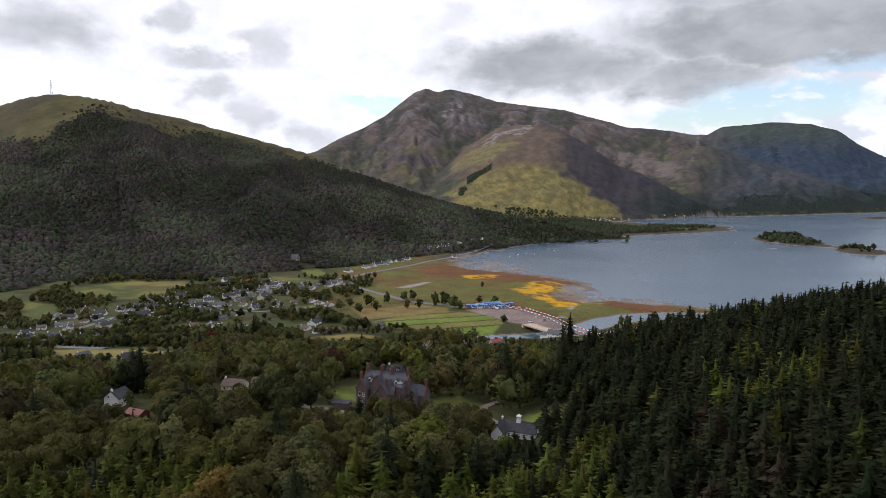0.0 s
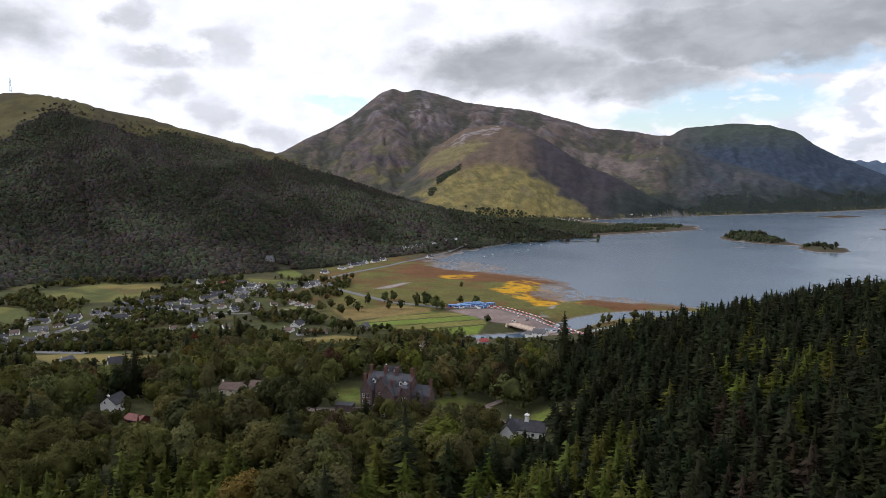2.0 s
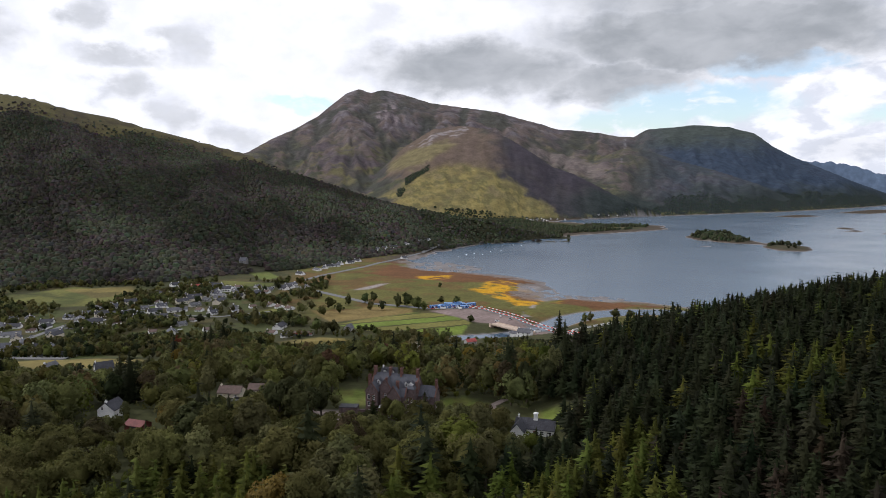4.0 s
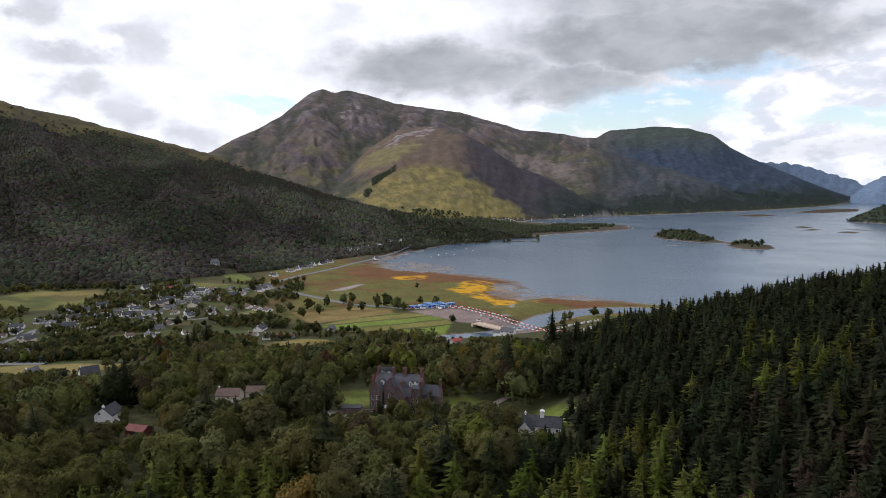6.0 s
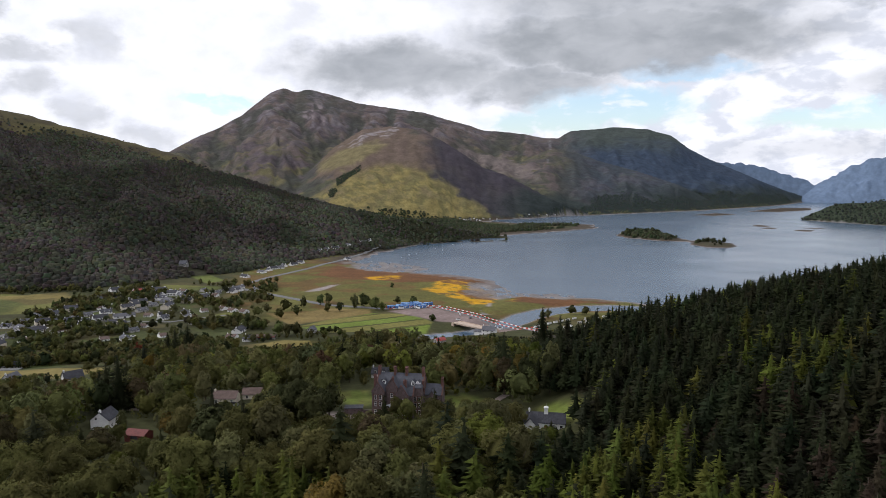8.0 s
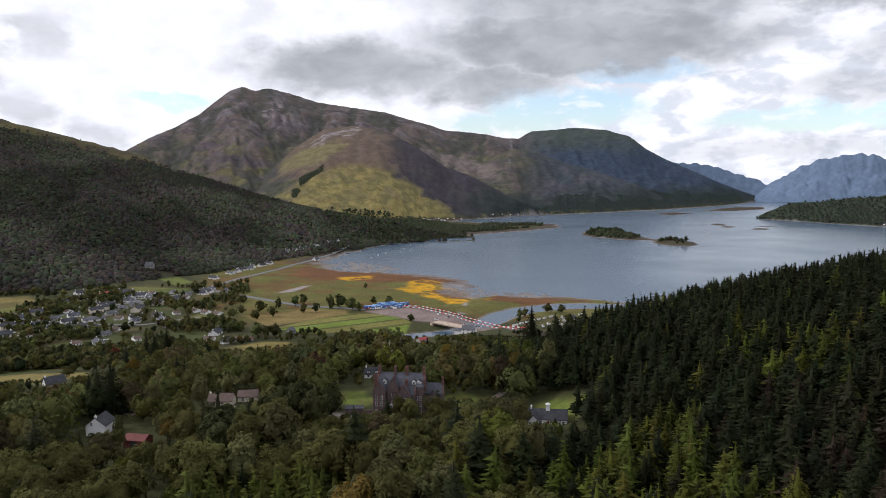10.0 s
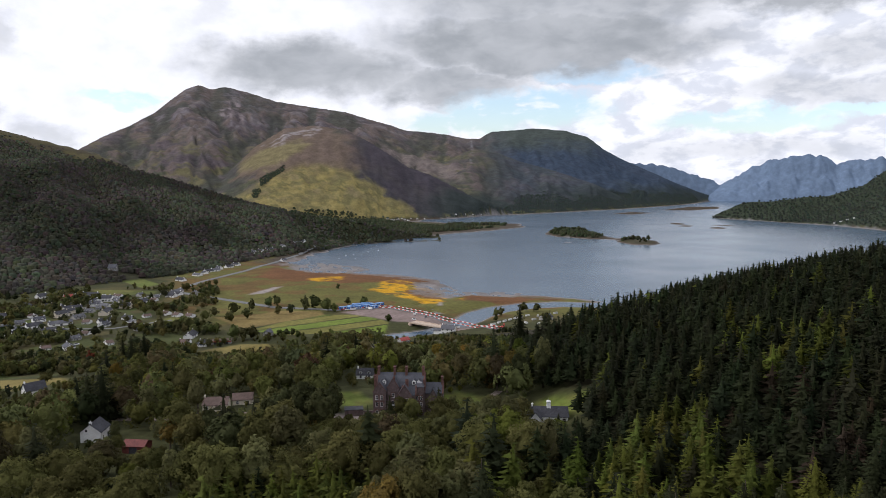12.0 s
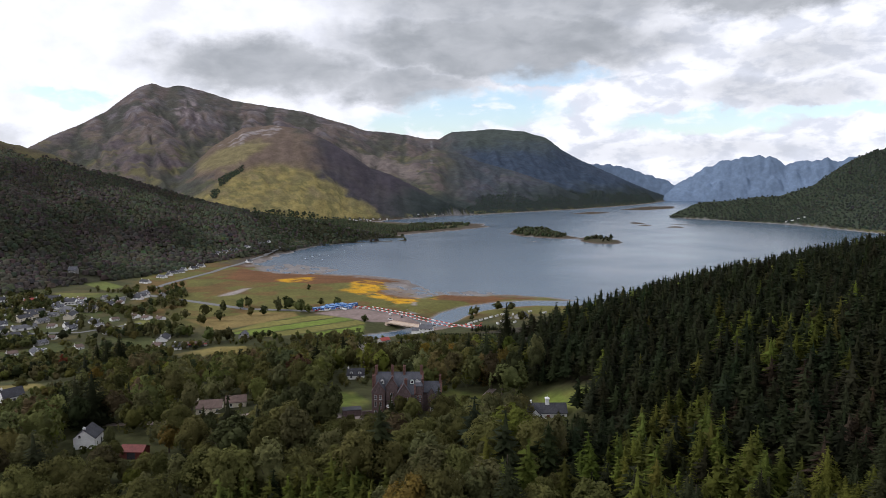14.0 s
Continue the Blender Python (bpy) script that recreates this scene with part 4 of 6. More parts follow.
keep = (tr > 128) & (ta > -40) & (ta < 62) & clear_of(tx, ty, 3) & (along(tx, ty, RIVER) > 14)
keep &= (ty < 470 + (edge_n - 0.5) * 120 + np.clip(tx + 200, 0, 300) * 0.40) | ((tx > 150) & (ty < 560))
big = np.interp(ty, (250, 330, 600), (1.12, 0.95, 0.85))
th = np.where(plantation, 9.5 + 9.0 * tg.uniform(0, 1, len(tx)) ** 1.2, (9.0 + 12.5 * tg.uniform(0, 1, len(tx)) ** 1.4) * big * (0.8 + 0.4 * edge_n))
tz = ground_height(tx, ty)
room = headroom(tx, ty) - tz
room = np.where(plantation & (tx > 78) & (ty < 400), 99.0, room)
th = np.where(room < th, room * tg.uniform(0.85, 1.0, len(tx)), th)
keep &= (th > 2.2) & (tz > 2.0)
keep &= ~(plantation & ((ta > 55) | ((tr > 470) & (tx > 220)) | (tx > 270)) & (tg.uniform(0, 1, len(tx)) < 0.6))
tx, ty, tz, ta, tr, th, plantation, edge_n = (v[keep] for v in (tx, ty, tz, ta, tr, th, plantation, edge_n))
u = tg.uniform(0, 1, len(tx))
# larches along the lower edge, in two stands below the slope, and in loose rows higher up
stand_a = plantation & (tx < -40)
stand_b = (tx > -32) & (tx < 46) & (ty < 222 + (edge_n - 0.5) * 40)
stand_c = plantation & (tx > 40) & (tx < 128) & (ty > 205) & (ty < 300) & (fbm(tx / 26, ty / 26, 2, 88) > 0.5)
brown = plantation & (tx > 46) & (tx < 84) & (ty > 125) & (ty < 205) & (u < 0.2)
larchy = np.select([stand_a, stand_b, stand_c], [u < 0.94, u < 0.72, u < 0.55], u < np.where(plantation, 0.05, 0.0))
sort = np.select([brown, larchy, plantation, u > 0.955, u < 0.016, u < 0.03, u < 0.33, u < 0.39, u < 0.44], ["brownfir", "larch", "spruce", "lime", "gold", "rust", "birch", "spruce", "pine"], "oak")
firs_here = (sort == "spruce") & ~plantation
th = np.where(firs_here, th * 1.25, th)
order = np.argsort(tr)
spec_broad = [i for i in order if sort[i] not in ("spruce", "larch", "brownfir") and tr[i] > 150][:285]
spec_fir = [i for i in order if sort[i] in ("spruce", "larch", "brownfir") and tr[i] > 140][:300]
TINTS = {"oak": (0.0840, 0.0840, 0.0260), "birch": (0.1000, 0.1000, 0.0390), "gold": (0.1650, 0.1200, 0.0240), "rust": (0.0900, 0.0645, 0.0330), "spruce": (0.0245, 0.0295, 0.0135), "larch": (0.0800, 0.0910, 0.0180), "lime": (0.1050, 0.1110, 0.0210), "pine": (0.0360, 0.0435, 0.0188), "brownfir": (0.0390, 0.0300, 0.0195)}


def plant(i):
    k = sort[i]
    pick = KINDS[k][int(u[i] * 977) % len(KINDS[k])]
    s = th[i]
    wide = s * (0.9 + 0.4 * ((u[i] * 131) % 1))
    m = Matrix.LocRotScale((tx[i], ty[i], tz[i]), Euler((0, 0, u[i] * 37)), (wide, wide, s))
    return copy_thing(pick, m)


single = set(spec_broad) | set(spec_fir)
for i in sorted(single):
    plant(i)
# trees that stand out from the wood
for k, x, y, h, i, wide in (("pine", -74, 290, 22, 0, 1.0), ("pine", -66, 284, 23, 1, 1.0), ("pine", -79, 299, 21, 1, 0.9), ("pine", -70, 303, 22, 0, 1.1), ("pine", -61, 293, 20, 0, 0.9), ("pine", 36, 318, 21, 0, 0.8), ("pine", 45, 312, 20, 0, 0.8), ("pine", 28, 316, 19, 1, 0.7),
                            ("spruce", -151, 345, 25, 2, 1.15), ("spruce", -158, 352, 22, 0, 1.2), ("rust", -142, 342, 16, 0, 1.1), ("birch", -131, 330, 17, 0, 1.0), ("gold", -122, 299, 13, 0, 1.1), ("birch", -112, 334, 19, 1, 0.8), ("spruce", -109, 302, 17, 1, 0.6),
                            ("lime", -94, 282, 12, 0, 1.0), ("lime", -99, 238, 13, 0, 1.1), ("birch", -70, 300, 18, 0, 1.0), ("oak", -62, 352, 20, 1, 1.0), ("oak", -56, 349, 18, 0, 1.0), ("rust", 27, 326, 20, 0, 0.8), ("gold", 38, 335, 19, 0, 0.75), ("birch", 50, 322, 22, 1, 0.8),
                            ("lime", 19, 336, 11, 0, 0.9), ("spruce", -158, 545, 22, 0, 1.0), ("spruce", -150, 552, 24, 2, 1.0), ("spruce", -164, 552, 20, 1, 1.0), ("oak", -198, 470, 8, 2, 1.2), ("oak", -150, 560, 18, 1, 1.0), ("oak", -140, 548, 17, 0, 1.0), ("gold", -15, 447, 13, 0, 1.0), ("spruce", -6, 448, 16, 1, 0.8),
                            ("lime", 4, 330, 4, 0, 1.3), ("lime", 10, 333, 3.5, 0, 1.4), ("birch", -2, 338, 6, 0, 1.2), ("oak", 14, 338, 6, 0, 1.2), ("oak", -20, 340, 7, 2, 1.1), ("lime", -14, 343, 5, 0, 1.3), ("oak", -44, 372, 8, 1, 1.2), ("oak", -36, 376, 6, 0, 1.3), ("oak", -15, 378, 7, 2, 1.1)):
    copy_thing(KINDS[k][i], Matrix.LocRotScale((x, y, float(ground_height([x], [y])[0]) - 0.2), Euler((0, 0, x * 0.7)), (h * wide, h * wide, h)))
# the patterns stand as trees too
LONE = [("spruce", 73, 399, 27, 0), ("spruce", 57, 330, 31, 1), ("spruce", 31, 340, 30, 2), ("oak", -131, 487, 14, 0), ("oak", -140, 470, 13, 1), ("oak", -120, 478, 12, 2), ("gold", -47, 406, 15, 0),
        ("birch", -143, 313, 9, 0), ("birch", -66, 320, 16, 1), ("rust", 40, 372, 13, 0), ("lime", -100, 175, 15, 0), ("larch", 20, 205, 17, 0), ("larch", 34, 190, 18, 1), ("pine", -84, 288, 20, 0), ("pine", -58, 302, 19, 1), ("brownfir", 66, 176, 15, 0)]
for k, x, y, h, i in LONE:
    KINDS[k][i].matrix_basis = Matrix.LocRotScale((x, y, float(ground_height([x], [y])[0])), Euler((0, 0, i * 2.1)), (h * 0.95, h * 0.95, h))


def forest(name, rows, patterns, label, category, mat=LEAFTINT):
    """Woods as one object: rows of (x, y, z, height, width, colour), each a pattern turned and coloured its own way."""
    g = np.random.default_rng(len(rows))
    vs, cs, fs, ns, total = [], [], [], [], 0
    for x, y, z, h, w, col in rows:
        p, f, o = patterns[g.integers(len(patterns))]
        fs.append(f + total)
        total += len(p)
        a = g.uniform(0, 6.283)
        c, s = math.cos(a), math.sin(a)
        v = np.stack([(p[:, 0] * c - p[:, 1] * s) * w + x, (p[:, 0] * s + p[:, 1] * c) * w + y, p[:, 2] * h + z], 1)
        vs.append(v)
        ns.append(np.stack([o[:, 0] * c - o[:, 1] * s, o[:, 0] * s + o[:, 1] * c, o[:, 2]], 1))
        cs.append(np.tile(np.append(np.array(col) * g.uniform(0.6, 1.4) * (1 + g.normal(0, 0.07, 3)), 1.0), (len(v), 1)))
    v = np.concatenate(vs)
    me = raw_mesh(name, v, np.concatenate(fs), mat, True, np.concatenate(ns))
    me.color_attributes.new("tint", "FLOAT_COLOR", "POINT").data.foreach_set("color", np.clip(np.concatenate(cs), 0, 1).astype(np.float32).ravel())
    return tagged(new(name, me), label, category, kind="stuff")


g4 = np.random.default_rng(44)
MID_BROAD = [broad_crown(g4, 330, 0.052, w, 0.03, 5, 7, 20, 0.5) for w in (0.38, 0.42, 0.46, 0.36)]
MID_FIR = [fir_crown(g4, 135, 0.085, w, 0.25, 0.8, 4) for w in (0.25, 0.28, 0.22, 0.26)]
FAR_BROAD = [broad_crown(g4, 120, 0.095, w, 0.0, 4, 6, 12, 0.64) for w in (0.45, 0.5, 0.4, 0.36)]
rest = [i for i in range(len(tx)) if i not in single]
forest("broadleaf_wood", [(tx[i], ty[i], tz[i], th[i], th[i] * 1.05, TINTS[sort[i]]) for i in rest if sort[i] not in ("spruce", "larch", "brownfir")], MID_BROAD, "mixed broadleaf wood below the big house", "wood")
forest("conifer_wood", [(tx[i], ty[i], tz[i], th[i], th[i] * 1.1, TINTS[sort[i]]) for i in rest if sort[i] in ("spruce", "larch", "brownfir")], MID_FIR, "dark conifer plantation on the slope", "wood")

# trees between the houses and along the fields
FIELD_TREES = [(-117, 706, 8), (-108, 665, 9), (-100, 750, 9), (-86, 715, 10), (-80, 756, 11), (-70, 726, 10), (-61, 774, 10), (-44, 786, 10), (-34, 792, 10), (-25, 742, 9), (-38, 742, 9), (-8, 759, 12), (3, 759, 13), (10, 742, 12), (18, 734, 9),
               (-86, 633, 11), (-78, 628, 10), (-71, 628, 11), (-42, 631, 6), (-48, 631, 6), (-36, 632, 6), (-108, 733, 9), (-146, 681, 13), (-99, 823, 7), (50, 888, 6), (40, 774, 7), (57, 769, 8), (58, 664, 7), (170, 664, 8), (177, 667, 8), (204, 672, 9), (216, 665, 8), (196, 606, 9), (160, 640, 5), (-133, 690, 9), (-122, 694, 10), (-112, 690, 8), (-128, 720, 8)]
rows = []
for x, y, h in FIELD_TREES:
    rows.append((x, y, float(ground_height([x], [y])[0]) - 0.3, h * 1.3, h * 1.45, (0.076, 0.082, 0.030)))
vx, vy, vg = scatter(-480, -95, 500, 980, 7.6, 61)
vn = fbm(vx / 50, vy / 50, 3, 13)
ok = clear_of(vx, vy, 2) & ((vn > 0.515) | (vg.uniform(0, 1, len(vx)) < 0.1)) & (vy < 1000 + vx * 0.1)
vz = ground_height(vx, vy)
vcap = headroom(vx, vy) - vz
for i in np.nonzero(ok)[0]:
    h = min(vg.uniform(4.0, 10.5), vcap[i])
    if h > 2:
        rows.append((vx[i], vy[i], vz[i] - 0.2, h, h * 1.15, TINTS[("oak", "oak", "birch", "birch", "pine")[vg.integers(5)]]))
ex, ey, eg = scatter(-100, 330, 585, 860, 9.0, 62)
en = fbm(ex / 30, ey / 30, 3, 15)
ok = clear_of(ex, ey, 3) & (ey < 625) & ((ex < 62) | (ey < 585)) & (along(ex, ey, RIVER) > 11) & (en > 0.45)
ez = ground_height(ex, ey)
for i in np.nonzero(ok & (ez > 1))[0]:
    rows.append((ex[i], ey[i], ez[i] - 0.2, *(min(eg.uniform(4, 8), max(2.0, headroom(ex[i:i + 1], ey[i:i + 1])[0] - ez[i])),) * 2, TINTS["oak"]))
# dark shelter belt between the meadow and the first houses, with one red maple
sx_, sy_, sg = scatter(-380, -120, 512, 600, 6.5, 63)
belt = np.interp(sx_, (-380, -300, -240, -180, -120), (512, 516, 528, 545, 560))
ok = (sy_ > belt - 6) & (sy_ < belt + 26 + 10 * sg.uniform(0, 1, len(sx_))) & clear_of(sx_, sy_, 2)
sz = ground_height(sx_, sy_)
for i in np.nonzero(ok)[0]:
    h = sg.uniform(6.5, 11.5)
    if all(math.hypot(sx_[i] - p, sy_[i] - q) > 10 for p, q in ((-320, 532), (-308, 538), (-333, 556), (-341, 569), (-325, 580), (-352, 535), (-372, 560))):
        rows.append((sx_[i], sy_[i], sz[i] - 0.2, h, h * 1.05, TINTS[("oak", "oak", "birch", "pine")[sg.integers(4)]]))
rows.append((-186, 556, float(ground_height([-186], [556])[0]) - 0.2, 12, 12, (0.19, 0.052, 0.024)))
forest("garden_trees", rows, FAR_BROAD, "garden and hedgerow trees among the village houses", "trees")


def canopy(name, x, y, size, cols, label, pointed=0.0, seed=3):
    """Close woods far off: a lumpy cap for each crown."""
    g = np.random.default_rng(seed)
    n, z = len(x), ground_height(x, y)
    k = 5
    ang = np.arange(k) * 6.283 / k
    rings = [(0.95, 0.08), (0.78, 0.68)]
    v = np.zeros((n, 2 * k + 1, 3))
    for j, (r, h) in enumerate(rings):
        rad = r * size[:, None] * g.uniform(0.62, 1.25, (n, k)) * (1 - pointed * h)
        a = ang[None] + g.uniform(-.25, .25, (n, k)) + j * 0.4
        v[:, j * k:(j + 1) * k, 0] = x[:, None] + rad * np.cos(a)
        v[:, j * k:(j + 1) * k, 1] = y[:, None] + rad * np.sin(a)
        v[:, j * k:(j + 1) * k, 2] = z[:, None] + size[:, None] * (h * (1.35 + 1.2 * pointed) + g.uniform(-.14, .14, (n, k)))
    v[:, -1] = np.stack([x + g.normal(0, .12, n) * size, y + g.normal(0, .12, n) * size, z + size * (1.15 + 1.6 * pointed)], 1)
    f = []
    for j in range(1):
        for i in range(k):
            a, b = j * k + i, j * k + (i + 1) % k
            f += [(a, b, b + k), (a, b + k, a + k)]
    f += [(k + i, k + (i + 1) % k, 2 * k) for i in range(k)]
    f = (np.array(f)[None] + (np.arange(n) * (2 * k + 1))[:, None, None]).reshape(-1, 3)
    me = raw_mesh(name, v.reshape(-1, 3), f, CAPLEAF, True)
    c = np.repeat(np.concatenate([np.clip(cols * g.uniform(0.78, 1.24, (n, 1)) * (1 + g.normal(0, .08, (n, 3))), 0, 1), np.ones((n, 1))], 1), 2 * k + 1, 0)
    me.color_attributes.new("tint", "FLOAT_COLOR", "POINT").data.foreach_set("color", c.astype(np.float32).ravel())
    return tagged(new(name, me), label, "wood", kind="stuff")


# birch wood on the hill over the village
hx, hy, hg = scatter(-1250, 560, 780, 2050, 6.3, 71)
ha, hr = np.degrees(np.arctan2(hx - CX, hy - CY)), np.hypot(hx - CX, hy - CY)
hz, hu = flank(HILL, HILL_FOOT, ha, hr, 1.08, 0.25)
hn = fbm(hx / 70, hy / 70, 4, 17)
ok = (ha > -34) & (ha < 16) & (hu > 0.0) & (hz > 0.2) & (hr < table(HILL, ha, 1) + 10)
over = above_trees(ha, hu, hx, hy)
ok &= hg.uniform(0, 1, len(hx)) < np.where(over < 0, 1.0, 0.25 * smooth(0.10 - over, 0, 0.1))
ok &= ground_height(hx, hy) > 1.5
for p in (*GREEN_FIELDS, *PALE_FIELDS):
    ok &= inside(hx, hy, p) < -4
ok &= (np.hypot(hx + 229, hy - 1089) > 11) & (np.hypot(hx + 208, hy - 1074) > 17)
hx, hy, hn, hu = hx[ok], hy[ok], hn[ok], hu[ok]
hmix = smooth(hn + 0.5 * (hg.uniform(0, 1, len(hx)) - 0.5), 0.38, 0.66)[:, None]
hcol = (np.array((0.041, 0.047, 0.029)) * (1 - hmix) + np.array((0.045, 0.038, 0.034)) * hmix) * (0.68 + 0.72 * smooth(fbm(hx / 150, hy / 150, 4, 27), 0.34, 0.66))[:, None]
canopy("hillside_wood", hx, hy, (2.4 + 3.4 * hg.uniform(0, 1, len(hx)) ** 1.8) * (1.1 - 0.35 * hu), hcol, "birch and oak wood covering the hill over the village", 0.0, 5)
# woods of the headland, the isles and the far shores
px_, py_, pg = scatter(60, 900, 1380, 2450, 11.0, 72)
pa, pr = np.degrees(np.arctan2(px_ - CX, py_ - CY)), np.hypot(px_ - CX, py_ - CY)
pz = ground_height(px_, py_)
pn = fbm(px_ / 80, py_ / 80, 3, 19)
ok = (pz > 2.0) & (pa > 5) & (pr < 2400) & ((pn > 0.42) | (pr < 1950)) & ~((np.abs(px_ - 560) < 90) & (np.abs(py_ - 2330) < 130))
canopy("headland_wood", px_[ok], py_[ok], pg.uniform(3.6, 6.4, ok.sum()), np.tile((0.031, 0.037, 0.019), (ok.sum(), 1)), "woods on the low headland by the loch", 0.1, 6)
ix, iy, ig = scatter(690, 880, 1270, 1760, 9.0, 73)
iz = ground_height(ix, iy)
ok = ((iz > 3.0) & (iy > 1450) & (fbm(ix / 34, iy / 34, 2, 9) > 0.45) & (ig.uniform(0, 1, len(ix)) < 0.6)) | ((iz > 3.4) & (iy < 1440) & (ig.uniform(0, 1, len(ix)) < 0.26))
forest("isle_trees", [(ix[i], iy[i], iz[i] - 0.5, h, h * 0.8 + 2.5, (0.050, 0.058, 0.028)) for i in np.nonzero(ok)[0] for h in (4.5 + 11 * ig.uniform(0, 1) ** 1.8,)], FAR_BROAD, "wind-bent trees on the rocky isles", "trees")
rx_, ry_, rg = scatter(1550, 2500, 1150, 2300, 11.0, 74)
ra, rr_ = np.degrees(np.arctan2(rx_ - CX, ry_ - CY)), np.hypot(rx_ - CX, ry_ - CY)
rz_, ru = flank(RIGHT, RIGHT_FOOT, ra, rr_, 1.15, 0.2)
ok = (rz_ > 3) & (ru > 0.04) & (ra < 60) & (ru < 1.0)
canopy("farshore_wood", rx_[ok], ry_[ok], rg.uniform(2.8, 5.0, ok.sum()), np.tile((0.030, 0.036, 0.028), (ok.sum(), 1)) * (0.6 + 0.8 * fbm(rx_[ok] / 130, ry_[ok] / 130, 3, 28))[:, None], "conifer woods on the hill across the loch", 0.15, 7)
fx_, fy_, fg = scatter(40, 2700, 2330, 3900, 11.0, 75)
fa, fr = np.degrees(np.arctan2(fx_ - CX, fy_ - CY)), np.hypot(fx_ - CX, fy_ - CY)
band = (fa > 10) & (fa < 39) & (fr > table(MAIN_FOOT, fa, 1) - 5) & (fr < table(MAIN_FOOT, fa, 1) + 420)
fx_, fy_, fa, fr = (v[band] for v in (fx_, fy_, fa, fr))
fz_ = ground_height(fx_, fy_)
fn_ = fbm(fx_ / 150, fy_ / 150, 4, 29)
wx, wy, wg = scatter(60, 330, 2450, 3250, 7.5, 76)
wedge_a, wedge_e = np.degrees(np.arctan2(wx - CX, wy - CY)), np.degrees(np.arctan2(ground_height(wx, wy) - 140, np.hypot(wx - CX, wy - CY)))
in_wedge = (np.abs(wedge_a - 4.2) < 0.95) & (np.abs(wedge_e - 0.3 - (wedge_a - 4.2) * 0.62) < 0.22 + 0.1 * (wedge_a < 4)) | (np.hypot((wedge_a - 2.75) / 0.5, (wedge_e + 1.15 - (wedge_a - 2.75) * 0.4) / 0.36) < 1)
canopy("plantation_block", wx[in_wedge], wy[in_wedge], wg.uniform(3.4, 5.0, in_wedge.sum()), np.tile((0.034, 0.043, 0.027), (in_wedge.sum(), 1)), "small dark conifer block on the fellside", 0.1, 9)
ok = (fz_ > 3.0) & (fa > 10) & (fz_ < (10 + 60 * smooth(fa, 18, 27)) * (0.2 + 1.4 * fn_))
canopy("fellfoot_wood", fx_[ok], fy_[ok], fg.uniform(2.6, 4.4, ok.sum()), np.tile((0.033, 0.043, 0.036), (ok.sum(), 1)), "woods along the foot of the fells", 0.1, 8)


# ---- buildings ----
def box(x0, x1, y0, y1, z0, z1, taper=0.0):
    t = taper
    v = [(x0, y0, z0), (x1, y0, z0), (x1, y1, z0), (x0, y1, z0), (x0 + t, y0 + t, z1), (x1 - t, y0 + t, z1), (x1 - t, y1 - t, z1), (x0 + t, y1 - t, z1)]
    return v, [(3, 2, 1, 0), (4, 5, 6, 7), (0, 1, 5, 4), (1, 2, 6, 5), (2, 3, 7, 6), (3, 0, 4, 7)]


def gabled(x0, x1, y0, y1, z0, eave, ridge, axis="x"):
    """Walls of a house with two gables; the ridge runs along the axis."""
    if axis == "x":
        m = (y0 + y1) / 2
        v = [(x0, y0, z0), (x0, y1, z0), (x0, y1, eave), (x0, m, ridge), (x0, y0, eave), (x1, y0, z0), (x1, y1, z0), (x1, y1, eave), (x1, m, ridge), (x1, y0, eave)]
    else:
        m = (x0 + x1) / 2
        v = [(x1, y0, z0), (x0, y0, z0), (x0, y0, eave), (m, y0, ridge), (x1, y0, eave), (x1, y1, z0), (x0, y1, z0), (x0, y1, eave), (m, y1, ridge), (x1, y1, eave)]
    return v, [(0, 4, 3, 2, 1), (5, 6, 7, 8, 9), (0, 5, 9, 4), (1, 2, 7, 6), (4, 9, 8, 3), (2, 3, 8, 7), (0, 1, 6, 5)]


def roof_slabs(x0, x1, y0, y1, eave, ridge, axis="x", over=0.35, thick=0.22):
    """Two sloping slabs that meet at the ridge."""
    out = []
    a0, a1, b0, b1 = (x0, x1, y0, y1) if axis == "x" else (y0, y1, x0, x1)
    m = (b0 + b1) / 2
    slope = (ridge - eave) / (m - b0)
    for e in (b0, b1):
        s = -1 if e == b0 else 1
        lo, zlo = e + s * over, eave - over * slope
        pts = [(a0 - over, lo, zlo), (a1 + over, lo, zlo), (a1 + over, m, ridge), (a0 - over, m, ridge)]
        pts += [(p, q, z + thick) for p, q, z in pts]
        if axis != "x":
            pts = [(q, p, z) for p, q, z in pts]
        f = [(0, 1, 2, 3), (4, 7, 6, 5), (0, 4, 5, 1), (1, 5, 6, 2), (2, 6, 7, 3), (3, 7, 4, 0)]
        out.append((pts, f))
    return join(*out)


def part(name, shape, mat, parent, label=""):
    me = bpy.data.meshes.new(name)
    me.from_pydata([tuple(p) for p in shape[0]], [], shape[1])
    b = bmesh.new()
    b.from_mesh(me)
    bmesh.ops.recalc_face_normals(b, faces=b.faces)
    b.to_mesh(me)
    b.free()
    me.materials.append(mat)
    return link_part(name, me, parent, label)


def chimney_shape(x, y, z0, z1, w=0.9, d=0.7, pots=3):
    pieces = [box(x - w / 2, x + w / 2, y - d / 2, y + d / 2, z0, z1 - 0.3), box(x - w / 2 - .1, x + w / 2 + .1, y - d / 2 - .1, y + d / 2 + .1, z1 - 0.3, z1)]
    for i in range(pots):
        q = x + (i - (pots - 1) / 2) * w / max(pots, 1)
        pieces.append(tube([(q, y, z1), (q, y, z1 + 0.55)], (0.15, 0.11), 6))
    return join(*pieces)


